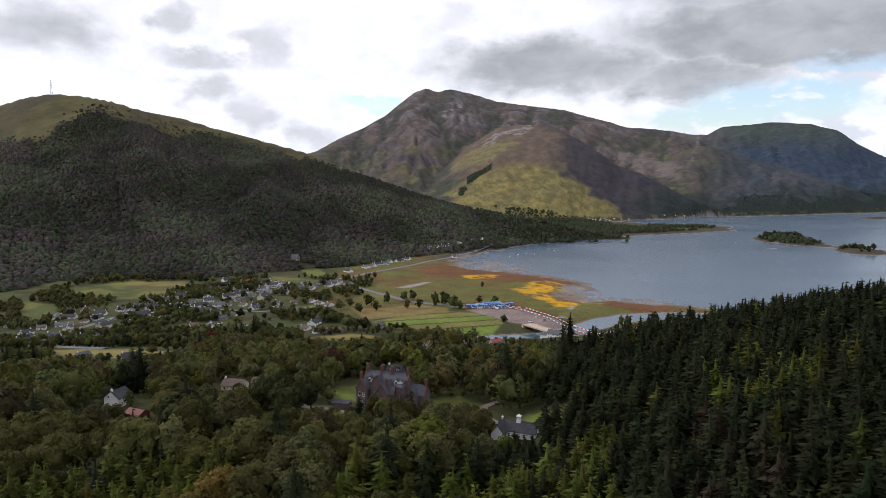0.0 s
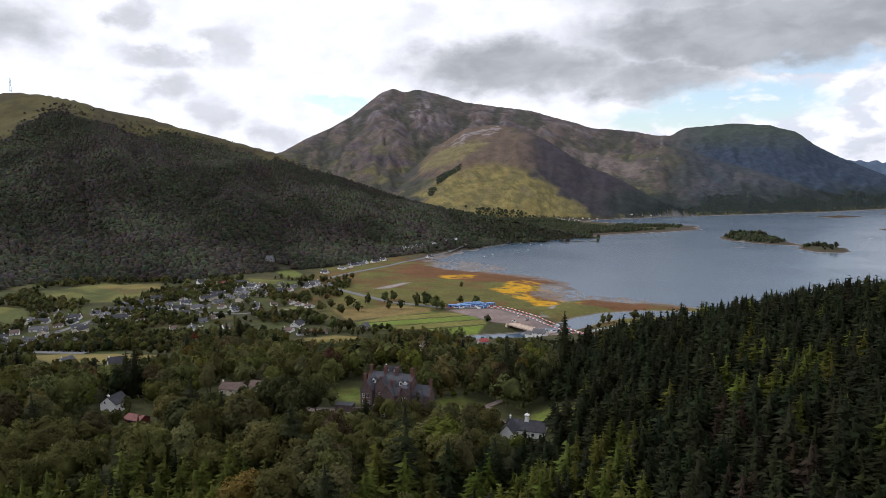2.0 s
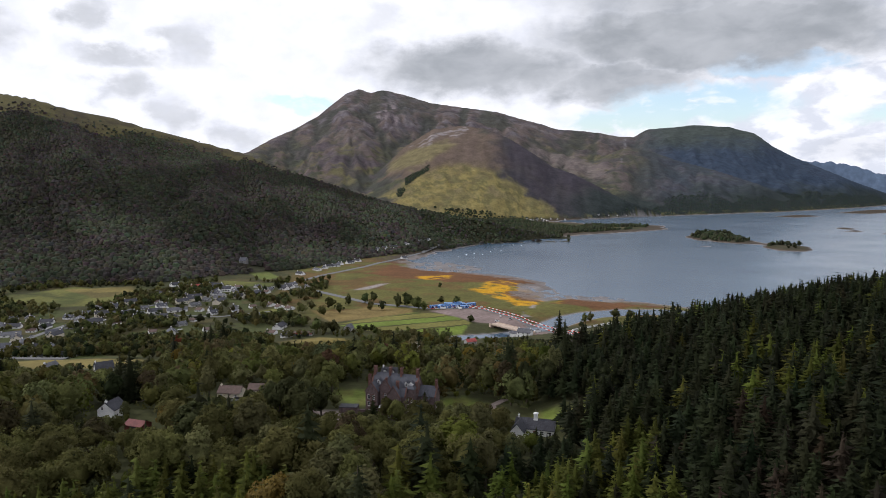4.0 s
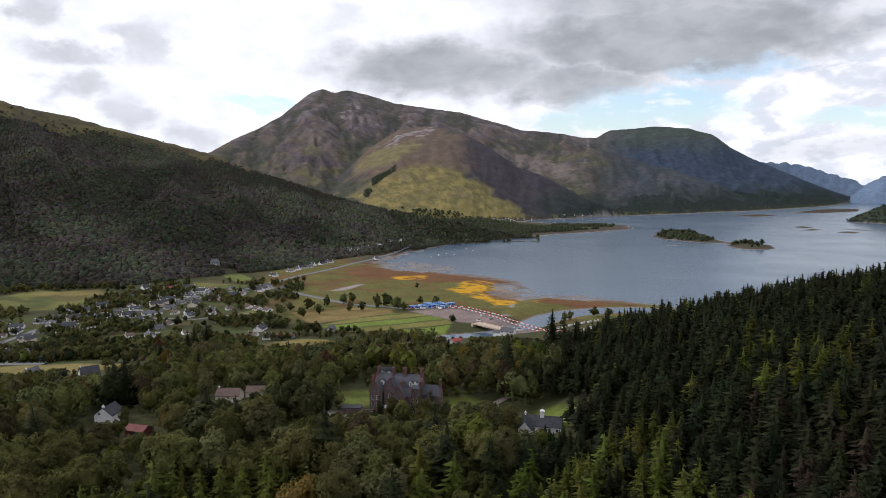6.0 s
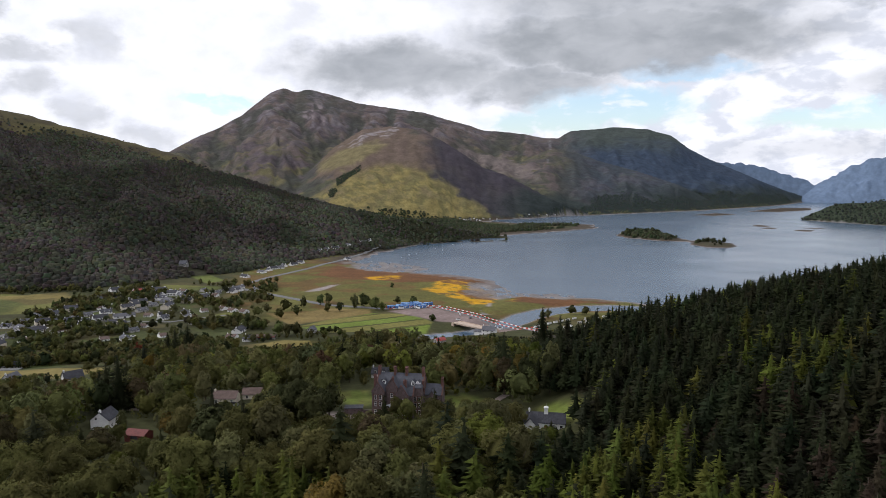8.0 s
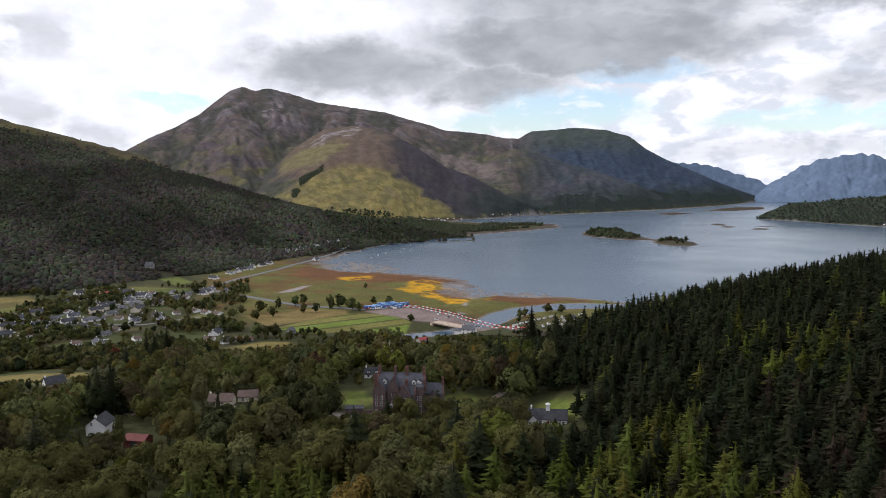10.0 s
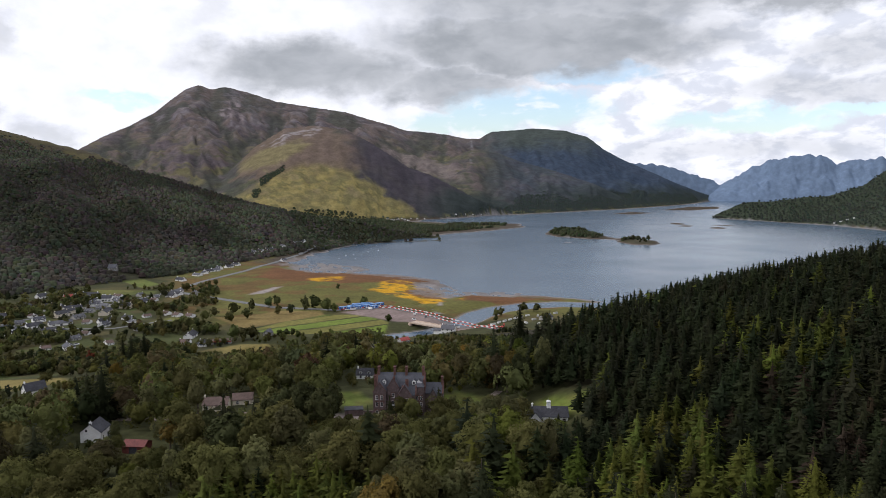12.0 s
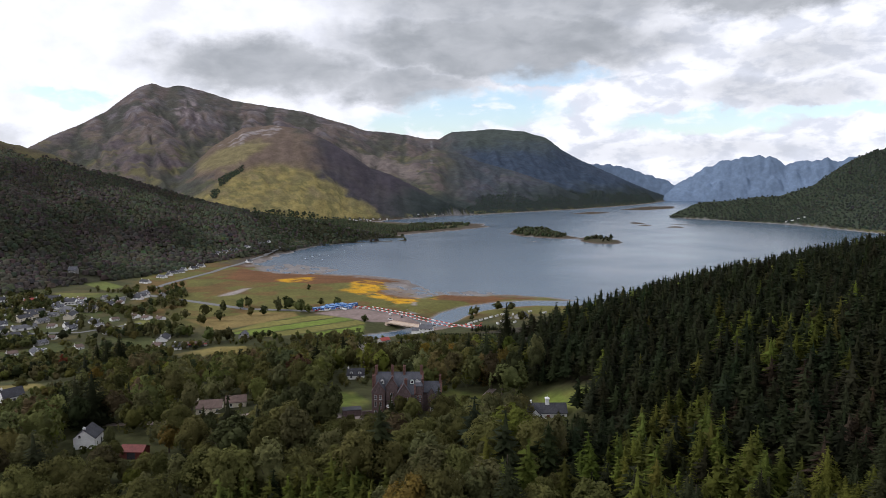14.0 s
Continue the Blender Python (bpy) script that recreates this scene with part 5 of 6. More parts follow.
def window(parent, x, y, z, w, h, facing, frame_mat=None, name="window"):
    """A framed sash on a wall; facing: the side the wall looks to."""
    fw = 0.09
    def place(shape):
        c, s = {"-y": (1, 0), "+y": (-1, 0), "-x": (0, -1), "+x": (0, 1)}[facing]
        return [(x + p * c - q * s, y + p * s + q * c, z + r) for p, q, r in shape[0]], shape[1]
    bars = join(box(-w / 2 - fw, -w / 2, -0.07, 0.05, 0, h), box(w / 2, w / 2 + fw, -0.07, 0.05, 0, h), box(-w / 2 - fw, w / 2 + fw, -0.07, 0.05, h, h + fw), box(-w / 2 - fw - .05, w / 2 + fw + .05, -0.16, 0.05, -fw, 0), box(-w / 2, w / 2, -0.05, 0.03, h * 0.5 - .04, h * 0.5 + .04))
    win = part(name, place(bars), frame_mat or FRAME, parent)
    part("pane", place(box(-w / 2, w / 2, -0.02, 0.02, 0, h)), WINDOW, win)
    return win


def house(wall, roof, length, width, eave, ridge, label, group="", name="house", stacks=2, dormer=0, porch=False, storeys=1, stack_mat=None):
    """A gabled house at the origin: ridge along x, front to -y."""
    root = new(name)
    L, W = length / 2, width / 2
    part("wall", gabled(-L, L, -W, W, -1.2, eave, ridge), wall, root)
    part("roof", roof_slabs(-L, L, -W, W, eave + 0.02, ridge + 0.02), roof, root)
    for k in range(stacks):
        x = (-L + 0.5, L - 0.5)[k]
        part("chimney", chimney_shape(x, 0, ridge - 1.0, ridge + 0.8, 0.6, 0.9, 2), stack_mat or wall, root)
    n = max(2, int(length / 3.2))
    for s in range(storeys):
        for i in range(n):
            x = -L + (i + 0.5) * length / n
            if s == 0 and i == n // 2:
                door = part("door", join(box(x - .5, x + .5, -W - .06, -W + .02, 0, 2.05), box(x - .6, x + .6, -W - .03, -W + .02, 0, 2.15)), REDTIN if length > 11 else DARKSLATE, root)
                continue
            window(root, x, -W, 0.9 + 2.7 * s, 1.1, 1.25, "-y")
    window(root, 0, W, 1.0, 1.2, 1.2, "+y")
    for sx, f in ((-L, "-x"), (L, "+x")):
        window(root, sx, W * 0.4 if f == "-x" else -W * 0.4, eave + 0.1 if ridge - eave > 2.2 else 1.0, 0.9, 1.1, f)
    for i in range(dormer):
        x = -L * 0.5 + i * L
        part("dormer", join(box(x - .8, x + .8, -W + .5, -W * 0.2, eave + .2, eave + 1.6)), wall, root)
        part("dormer_roof", roof_slabs(x - .8, x + .8, -W + .3, -W * 0.1, eave + 1.6, eave + 2.3, "y", 0.15, 0.12), roof, root)
        window(root, x, -W + .5, eave + .45, 0.8, 0.95, "-y")
    if porch:
        part("porch", gabled(-1.2, 1.2, -W - 1.6, -W + .1, -0.5, 2.3, 3.2, "y"), wall, root)
        part("porch_roof", roof_slabs(-1.2, 1.2, -W - 1.6, -W + .1, 2.32, 3.22, "y", 0.2, 0.14), roof, root)
    return tagged(root, label, "house", group)


def stand(ob, x, y, turn, z=None, s=1.0, sl=None):
    z = float(ground_height([x], [y])[0]) if z is None else z
    ob.matrix_basis = Matrix.LocRotScale((x, y, z), Euler((0, 0, radians(turn))), (sl or s, s, s))
    return ob


# village, street by street: x, y, length of each house
REDROOF = material("faded_red_roof", (0.27, 0.050, 0.042), 0.6, 0.2, 0.5)
WEST_END = [(-320, 532, 14), (-308, 538, 17), (-341, 569, 15), (-364, 630, 8), (-325, 580, 11), (-333, 556, 9), (-335, 621, 10), (-380, 685, 13), (-368, 684, 12), (-342, 664, 12), (-317, 650, 15), (-385, 721, 11),
            (-367, 715, 9), (-351, 645, 11), (-346, 703, 10), (-372, 560, 12), (-390, 600, 12), (-400, 640, 11), (-410, 575, 13), (-352, 535, 10)]
MIDDLE = [(-326, 747, 13), (-307, 734, 11), (-320, 712, 13), (-303, 698, 15), (-281, 692, 18), (-283, 739, 14), (-318, 792, 13), (-301, 802, 11), (-324, 770, 12), (-264, 716, 11), (-231, 645, 11), (-214, 642, 14), (-215, 679, 12),
          (-288, 863, 16), (-239, 755, 14), (-260, 750, 11), (-273, 808, 9), (-250, 853, 13), (-228, 784, 16), (-240, 832, 14), (-255, 929, 9), (-289, 935, 9), (-185, 649, 9), (-262, 780, 12), (-276, 770, 11), (-246, 800, 12), (-298, 830, 12)]
EAST_END = [(-275, 918, 11), (-236, 926, 15), (-205, 912, 13), (-222, 862, 13), (-212, 830, 14), (-205, 799, 16), (-195, 860, 13), (-175, 858, 14), (-163, 868, 10), (-146, 777, 11), (-135, 764, 11), (-123, 754, 11), (-145, 714, 13), (-121, 656, 12),
            (-125, 630, 13), (-110, 613, 8), (-222, 815, 12), (-190, 830, 12), (-200, 880, 11)]
ROADSIDE = [(-139, 1030, 12), (-118, 1076, 10), (-108, 1095, 10), (-103, 1114, 10), (-93, 1122, 9), (-87, 1142, 10), (-72, 1160, 12), (-119, 905, 8), (20, 1240, 12), (4, 1325, 14), (28, 1353, 13), (-25, 1297, 11), (-12, 1310, 10), (60, 1385, 11), (75, 1400, 10), (-60, 1185, 10)]
V = "white village houses"
PATTERN = [house(HARL, DARKSLATE, 11, 7.2, 2.8, 6.0, "white harled cottage with a dark slate roof in the village", V),
           house(HARL, GREYSLATE, 11, 8, 2.7, 5.4, "white bungalow with a weathered grey roof in the village", V, stacks=1),
           house(CREAM, DARKSLATE, 11, 7.5, 4.6, 7.6, "two-storey cream house with a slate roof in the village", V, storeys=2),
           house(GREYWALL, GREYSLATE, 11, 7.2, 2.8, 6.0, "grey rendered cottage with a slate roof in the village", V, dormer=2),
           house(HARL, SLATE, 11, 7.5, 3.0, 6.6, "white one-and-a-half storey house with dormers in the village", V, dormer=2, porch=True),
           house(HARL, BROWNTILE, 11, 8.5, 2.7, 5.2, "white bungalow with a brown tiled roof in the village", V, stacks=1)]
used = set()
hr_ = random.Random(5)
for street, turn in ((WEST_END, 12), (MIDDLE, 30), (EAST_END, -25), (ROADSIDE, -55)):
    for i, (x, y, length) in enumerate(street):
        k = (i * 5 + len(street)) % 6 if y < 1000 else (0, 1, 4)[i % 3]
        row = street is EAST_END and 8 < i < 12
        k = 5 if row else k
        a = turn + (90 if hr_.random() < 0.35 else 0) + hr_.uniform(-14, 14)
        a = -42 if row else a
        z = float(ground_height([x], [y])[0])
        s = hr_.uniform(0.92, 1.1)
        m = Matrix.LocRotScale((x, y, z), Euler((0, 0, radians(a))), (length / 11 * 0.95, s, s * 0.86))
        if k not in used:
            used.add(k)
            PATTERN[k].matrix_basis = m
        else:
            copy_thing(PATTERN[k], m)

# cottages that fill the gaps along the streets
taken = [(x, y) for street in (WEST_END, MIDDLE, EAST_END, ROADSIDE) for x, y, _l in street]
for line_, count in ((VILLAGE_STREET, 34), (SIDE_STREET, 12)):
    n = 0
    for _t in range(400):
        (ax, ay), (cx2, cy2) = (lambda i: (line_[i], line_[i + 1]))(hr_.randrange(len(line_) - 1))
        f, off = hr_.random(), hr_.choice((-1, 1)) * hr_.uniform(10, 34)
        dd = math.hypot(cx2 - ax, cy2 - ay)
        x, y = ax + (cx2 - ax) * f - (cy2 - ay) / dd * off, ay + (cy2 - ay) * f + (cx2 - ax) / dd * off
        if n >= count or y < 525 or y > 925 or any(math.hypot(x - p, y - q) < 14 for p, q in taken):
            continue
        taken.append((x, y))
        n += 1
        a = math.degrees(math.atan2(cy2 - ay, cx2 - ax)) + hr_.choice((0, 0, 90)) + hr_.uniform(-8, 8)
        copy_thing(PATTERN[hr_.randrange(6)], Matrix.LocRotScale((x, y, float(ground_height([x], [y])[0])), Euler((0, 0, radians(a))), (hr_.uniform(.8, 1.15), hr_.uniform(.85, 1.05), hr_.uniform(.74, .9))))

# village school and the red-roofed house beside it
school = tagged(new("school"), "long low white village school with dark roofs", "school")
part("wall", box(-15, 15, -4.5, 4.5, -1, 3.0), HARL, school)
part("flat_roof", join(box(-15.4, 15.4, -4.9, 4.9, 3.0, 3.3)), FRAME, school, "pale flat roof")
part("hall", gabled(2, 14, -4, 7, -1, 3.6, 6.4), HARL, school)
part("hall_roof", roof_slabs(2, 14, -4, 7, 3.62, 6.42), DARKSLATE, school, "dark slate hall roof")
for i in range(9):
    window(school, -13.5 + i * 3.2, -4.5, 0.9, 2.0, 1.4, "-y")
stand(school, -222, 888, -12)
stand(house(HARL, REDROOF, 11, 8, 3.0, 6.0, "white house with a bright red roof beside the school", "", "red_roofed_house", stacks=1), -257, 908, 40)

# houses with a face of their own
DARKSTONE = material("grey_stone_wall", (0.17, 0.165, 0.16), 0.9, 0.25, 0.6)
stand(house(DARKSTONE, SLATE, 11, 9, 5.0, 9.4, "tall grey stone house with a slate roof under the wood", "", "stone_house", storeys=2), -229, 1089, -15)
barn = house(GREYWALL, GREYSLATE, 8, 6, 3.2, 6.2, "small grey stone barn with slate roof at the field edge", "", "stone_barn", stacks=0)
stand(barn, -57, 636, 60)
shed = new("red_roofed_shed")
part("wall", gabled(-8, 8, -3.5, 3.5, -1, 2.6, 3.9), GREYWALL, shed)
part("roof", roof_slabs(-8, 8, -3.5, 3.5, 2.62, 3.92), BROWNTILE, shed)
part("fascia", box(-8.2, 8.2, -3.95, -3.8, 2.1, 2.7), REDPAINT, shed, "bright red fascia board")
for i in range(3):
    part("door", box(-6 + i * 4.5, -3.4 + i * 4.5, -3.6, -3.5, 0, 2.1), DARKSLATE, shed)
stand(tagged(shed, "long low shed with a brown roof and red fascia", "shed"), -96, 620, -8)
stand(house(HARL, DARKSLATE, 9, 8, 4.2, 7.4, "white harled two-storey house with a slate roof among trees", "", "white_house", stacks=1, storeys=1), -151, 320, 75)
garage = new("red_tin_shed")
part("wall", gabled(-4, 4, -2.8, 2.8, -1.2, 2.6, 4.0), REDTIN, garage)
part("roof", roof_slabs(-4, 4, -2.8, 2.8, 2.62, 4.02, over=0.3, thick=0.1), REDTIN, garage, "rusty red corrugated tin roof")
part("door", join(box(-1.4, 1.4, -2.9, -2.78, 0, 2.2)), DARKSLATE, garage)
stand(tagged(garage, "small red tin-roofed shed among trees", "shed"), -134, 301, -25, None, 1.1)
stand(house(CREAM, BROWNTILE, 11, 8, 2.9, 5.4, "cream bungalow with a brown tiled roof and hedge", "", "bungalow", stacks=1, porch=True), -104, 345, -12)
stand(house(CREAM, BROWNTILE, 9, 7, 2.7, 4.9, "cream bungalow wing with a brown tiled roof", "", "bungalow", stacks=0), -92, 351, -8)
stand(house(HARL, DARKSLATE, 10, 7.5, 3.2, 6.8, "white gabled house with a dark roof at the meadow", "", "white_house", stacks=1), -196, 434, 30)
stand(house(HARL, GREYSLATE, 9, 7, 3.0, 6.2, "white house with a grey roof beside the meadow", "", "white_house", stacks=1), -232, 446, 70)
stand(house(HARL, DARKSLATE, 9, 6.5, 2.6, 5.4, "white lodge with a slate roof behind the mansion", "", "white_lodge", stacks=1, dormer=2), -26, 384, -20)
rs = house(GREYWALL, REDROOF, 11, 8, 3.2, 5.6, "red-roofed boathouse beside the river trees", "", "red_roofed_house", stacks=0)
stand(rs, 42, 551, 20, None, 0.75)
bh = house(HARL, GREYSLATE, 12, 8, 4.8, 7.8, "white two-storey house beside the bridge works", "", "bridge_house", storeys=2)
part("wing", gabled(-13, -6, -3, 3, -1, 2.8, 4.6), HARL, bh)
part("wing_roof", roof_slabs(-13, -6, -3, 3, 2.82, 4.62), GREYSLATE, bh)
stand(bh, 97, 600, -35)
# estate cottage with its white louvred ventilator
ct = house(HARL, DARKSLATE, 16, 7.5, 3.0, 6.2, "long white estate cottage with a dark slate roof", "", "estate_cottage", stacks=0)
part("wing", gabled(-9, -3.5, -9, 0, -1, 3.0, 6.2, "y"), HARL, ct)
part("wing_roof", roof_slabs(-9, -3.5, -9, 0, 3.02, 6.22, "y"), DARKSLATE, ct)
ven = part("ventilator", join(box(-.9, .9, -.9, .9, 5.4, 7.2, 0.15), box(-.75, .75, -.75, .75, 7.2, 8.3)), WHITEPAINT, ct, "white timber roof ventilator")
part("cap", join(box(-1, 1, -1, 1, 8.3, 8.45), box(-.9, .9, -.9, .9, 8.45, 9.1, 0.8)), WHITEPAINT, ven)
part("finial", join(tube([(0, 0, 9.0), (0, 0, 10.2)], (0.07, 0.04))), STEEL, ven)
part("flue", chimney_shape(-7, 0, 5.6, 7.4, 0.6, 0.6, 1), HARL, ct)
stand(ct, 31, 279, -22)


# ---- the mansion ----
GZ = float(ground_height([-24], [316])[0])
man = tagged(new("mansion"), "large red granite baronial mansion with slate roofs and red chimneys", "mansion")
man.matrix_basis = Matrix.LocRotScale((-33.9, 317.2, GZ), Euler((0, 0, radians(-22.0))), None)
HT = 56.4 - GZ  # top of the stacks over the ground


def block(x0, x1, y0, y1, eave, ridge, axis, copings=True):
    part("wall", gabled(x0, x1, y0, y1, -2, eave, ridge, axis), GRANITE, man)
    part("roof", roof_slabs(x0, x1, y0, y1, eave + .03, ridge + .03, axis, 0.25, 0.25), SLATE, man, "blue-grey slate roof")
    # stone copings over the gables
    for e in ((x0, x1) if axis == "x" else (y0, y1)):
        if axis == "x":
            m = (y0 + y1) / 2
            pts = [(e - .3, y0 - .3, eave - .3), (e - .3, m, ridge + .3), (e - .3, y1 + .3, eave - .3)]
            sh = [(p[0] + d, p[1], p[2] + h) for d in (0, .6) for h in (0, .4) for p in pts]
        else:
            m = (x0 + x1) / 2
            pts = [(x0 - .3, e - .3, eave - .3), (m, e - .3, ridge + .3), (x1 + .3, e - .3, eave - .3)]
            sh = [(p[0], p[1] + d, p[2] + h) for d in (0, .6) for h in (0, .4) for p in pts]
        f = [(0, 1, 4, 3), (1, 2, 5, 4), (6, 9, 10, 7), (7, 10, 11, 8), (3, 4, 10, 9), (4, 5, 11, 10), (0, 3, 9, 6), (2, 8, 11, 5), (0, 6, 7, 1), (1, 7, 8, 2)]
        if copings:
            part("coping", (sh, f), SANDSTONE, man)


def stack(x, y, z0, z1, w=1.9, d=1.0, pots=4):
    part("chimney", chimney_shape(x, y, z0, z1, w, d, pots), SANDSTONE, man, "red sandstone chimney stack with pots")


def sash(x, y, z, w=1.1, h=2.1, facing="-y"):
    wn = window(man, x, y, z, w, h, facing)
    c, s = {"-y": (1, 0), "-x": (0, -1), "+x": (0, 1), "+y": (-1, 0)}[facing]
    sh = join(box(-w / 2 - .4, -w / 2 - .1, -.09, .02, -.2, h + .35), box(w / 2 + .1, w / 2 + .4, -.09, .02, -.2, h + .35), box(-w / 2 - .4, w / 2 + .4, -.09, .02, h + .1, h + .45))
    part("surround", ([(x + p * c - q * s, y + p * s + q * c, z + r) for p, q, r in sh[0]], sh[1]), SANDSTONE, man)


R = HT - 3.0
block(-1.0, 20.3, -4.0, 4.5, R - 5.2, R, "x")                     # main range
block(-1.8, 3.8, -9.0, 0, R - 6.2, R - 2.4, "y")                 # west gable
block(4.2, 9.2, -6.8, 0, R - 5.0, R - 1.0, "y")                  # middle gable
block(9.4, 15.2, -12.0, 0, R - 6.8, R - 2.5, "y")                # long front wing
block(11.0, 17.0, -9.6, -5.6, R - 7.0, R - 4.0, "x")             # cross wing of it
block(20.3, 28.4, -2.2, 5.0, R - 8.4, R - 4.6, "x")              # service wing
block(22.6, 25.8, -4.2, 0, R - 8.8, R - 6.0, "y", False)
# square tower with a leaded cap
part("tower", box(16.4, 20.2, -7.2, -3.2, -2, R - 4.4), GRANITE, man)
part("tower_cap", join(box(16.2, 20.4, -7.4, -3.0, R - 4.4, R - 4.1), box(16.3, 20.3, -7.3, -3.1, R - 4.1, R - 2.8, 1.0)), SLATE, man)
part("lead_flat", box(17.2, 19.4, -6.4, -4.0, R - 2.8, R - 2.65), STEEL, man, "grey leaded flat")
for x, w in ((-.5, 1.9), (6.7, 2.0), (12.0, 2.0), (19.6, 1.9)):
    stack(x, .25, R - 2, HT, 1.0, w, 3)
stack(-1.4, -4.6, R - 6, R + 0.1, 1.0, 1.7)
stack(7.1, -6.0, R - 3, R - 0.2, 0.8, 0.8, 2)
stack(13.0, -8.0, R - 5, R - 0.9, 1.3, 1.0)
stack(28.0, 1.4, R - 6, R - 1.6, 0.9, 1.8)
stack(20.2, -3.3, R - 7, R - 1.8, 0.9, 0.9, 2)
for x, y, zs in ((-.2, -9.0, (1, 4.6, 7.6)), (2.0, -9.0, (1, 4.6, 7.6)), (6.7, -6.8, (4.6, 8.0)), (10.6, -12, (1, 4.6)), (13.4, -12, (1, 4.6, 7.4))):
    for z in zs:
        if z < R - 4.8:
            sash(x, y, z, 1.0, 1.8)
for y in (-7.4, -4.9, -2.4):
    sash(-1.8, y, 1.2, 1.0, 1.8, facing="-x")
    sash(-1.8, y, 4.8, 1.0, 1.8, facing="-x")
for x in (17.4, 19.2):
    for z in (1.2, 4.4, 7.2):
        if z < R - 6.2:
            sash(x, -7.2, z, 0.8, 1.6)
sash(24.2, -4.2, 1.0, 1.0, 1.6)
sash(24.2, -4.2, 4.2, 0.9, 1.4)
sash(27.0, -2.2, 1.2, 1.0, 1.6)
sash(28.4, 0, 3.4, 1.0, 1.6, facing="+x")
sash(15.2, -10.8, 4.4, 1.0, 1.8, facing="+x")
sash(15.2, -10.8, 1.0, 1.0, 1.8, facing="+x")
for x in (2.4, 15.6, 17.8):
    part("dormer", gabled(x - .8, x + .8, -3.8, -1.2, R - 4.2, R - 2.6, R - 1.8, "y"), FRAME, man, "white painted roof dormer")
    part("dormer_roof", roof_slabs(x - .8, x + .8, -3.9, -1.2, R - 2.58, R - 1.78, "y", 0.2, 0.12), SLATE, man)
    window(man, x, -3.8, R - 3.9, 0.9, 1.1, "-y")
# round bay with a leaded dome
ring = [(math.cos(a), math.sin(a)) for a in [math.pi + math.pi * i / 8 for i in range(9)]]
bx, by = 6.6, -9.0
bay_v = [(bx + 2.1 * c, by + 1.8 * s, z) for z in (-2, 4.4) for c, s in ring]
part("bay", (bay_v, [(i, i + 1, i + 10, i + 9) for i in range(8)] + [tuple(range(9, 18))]), SANDSTONE, man, "rounded sandstone bay window")
dome = [(bx + 2.3 * k * c, by + 2.0 * k * s, z) for k, z in ((1, 4.4), (.85, 5.0), (.45, 5.5)) for c, s in ring] + [(bx, by, 5.65)]
part("bay_dome", (dome, [(j * 9 + i, j * 9 + i + 1, j * 9 + i + 10, j * 9 + i + 9) for j in range(2) for i in range(8)] + [(18 + i, 19 + i, 27) for i in range(8)]), STEEL, man, "pale leaded bay roof")
part("terrace_link", box(4.4, 8.9, -9.0, -6.0, -2, 4.6), GRANITE, man)
# walled service yard and hedge
yard = tagged(new("terrace_wall"), "low grey stone yard wall and flat-roofed store", "garden wall")
yard.matrix_basis = Matrix.LocRotScale((-45.5, 315, GZ), Euler((0, 0, radians(-10))), None)
part("store", box(-5, 3, -2.5, 2.5, -2, 2.6), GRANITE, yard)
part("flat_roof", box(-5.2, 3.2, -2.7, 2.7, 2.6, 2.85), DARKSLATE, yard)
part("wall", join(box(3.2, 10, -2.6, -2.2, -2, 1.8), box(3.1, 10.1, -2.7, -2.1, 1.8, 1.95)), GRANITE, yard)


# ---- roads, bridge works, loch side ----
def ribbon(name, line, width, lift, mat, label, category):
    pts = [Vector(p) for p in line]
    fine_pts = []
    for a, b in zip(pts, pts[1:]):
        n = max(2, int((b - a).length / 6))
        fine_pts += [a.lerp(b, i / n) for i in range(n)]
    fine_pts.append(pts[-1])
    v = []
    for i, p in enumerate(fine_pts):
        d = (fine_pts[min(i + 3, len(fine_pts) - 1)] - fine_pts[max(i - 3, 0)]).normalized()
        s = Vector((-d.y, d.x)) * width / 2
        z = max(float(ground_height([p.x + k * s.x], [p.y + k * s.y])[0]) for k in (-1, 0, 1)) + lift
        v += [(p.x - s.x, p.y - s.y, z), (p.x + s.x, p.y + s.y, z), (p.x + s.x * 1.15, p.y + s.y * 1.15, z - 1.5), (p.x - s.x * 1.15, p.y - s.y * 1.15, z - 1.5)]
    f = []
    for i in range(len(fine_pts) - 1):
        a = i * 4
        f += [(a, a + 1, a + 5, a + 4), (a + 1, a + 2, a + 6, a + 5), (a + 3, a, a + 4, a + 7)]
    me = bpy.data.meshes.new(name)
    me.from_pydata(v, [], f)
    me.materials.append(mat)
    return tagged(new(name, me), label, category, kind="structure")


ribbon("road", VALLEY_ROAD, 8.0, 0.35, ASPHALT, "grey main road along the marsh", "road")
ribbon("road", VILLAGE_STREET, 5.5, 0.25, ASPHALT, "grey village street", "road")
ribbon("road", SIDE_STREET, 4.5, 0.25, ASPHALT, "narrow grey side street", "road")
ribbon("road", HOUSE_DRIVE, 3.6, 0.2, GRAVEL, "gravel drive through the wood", "drive")
ribbon("road", COTTAGE_DRIVE, 3.6, 0.2, GRAVEL, "gravel drive by the cottage lawn", "drive")

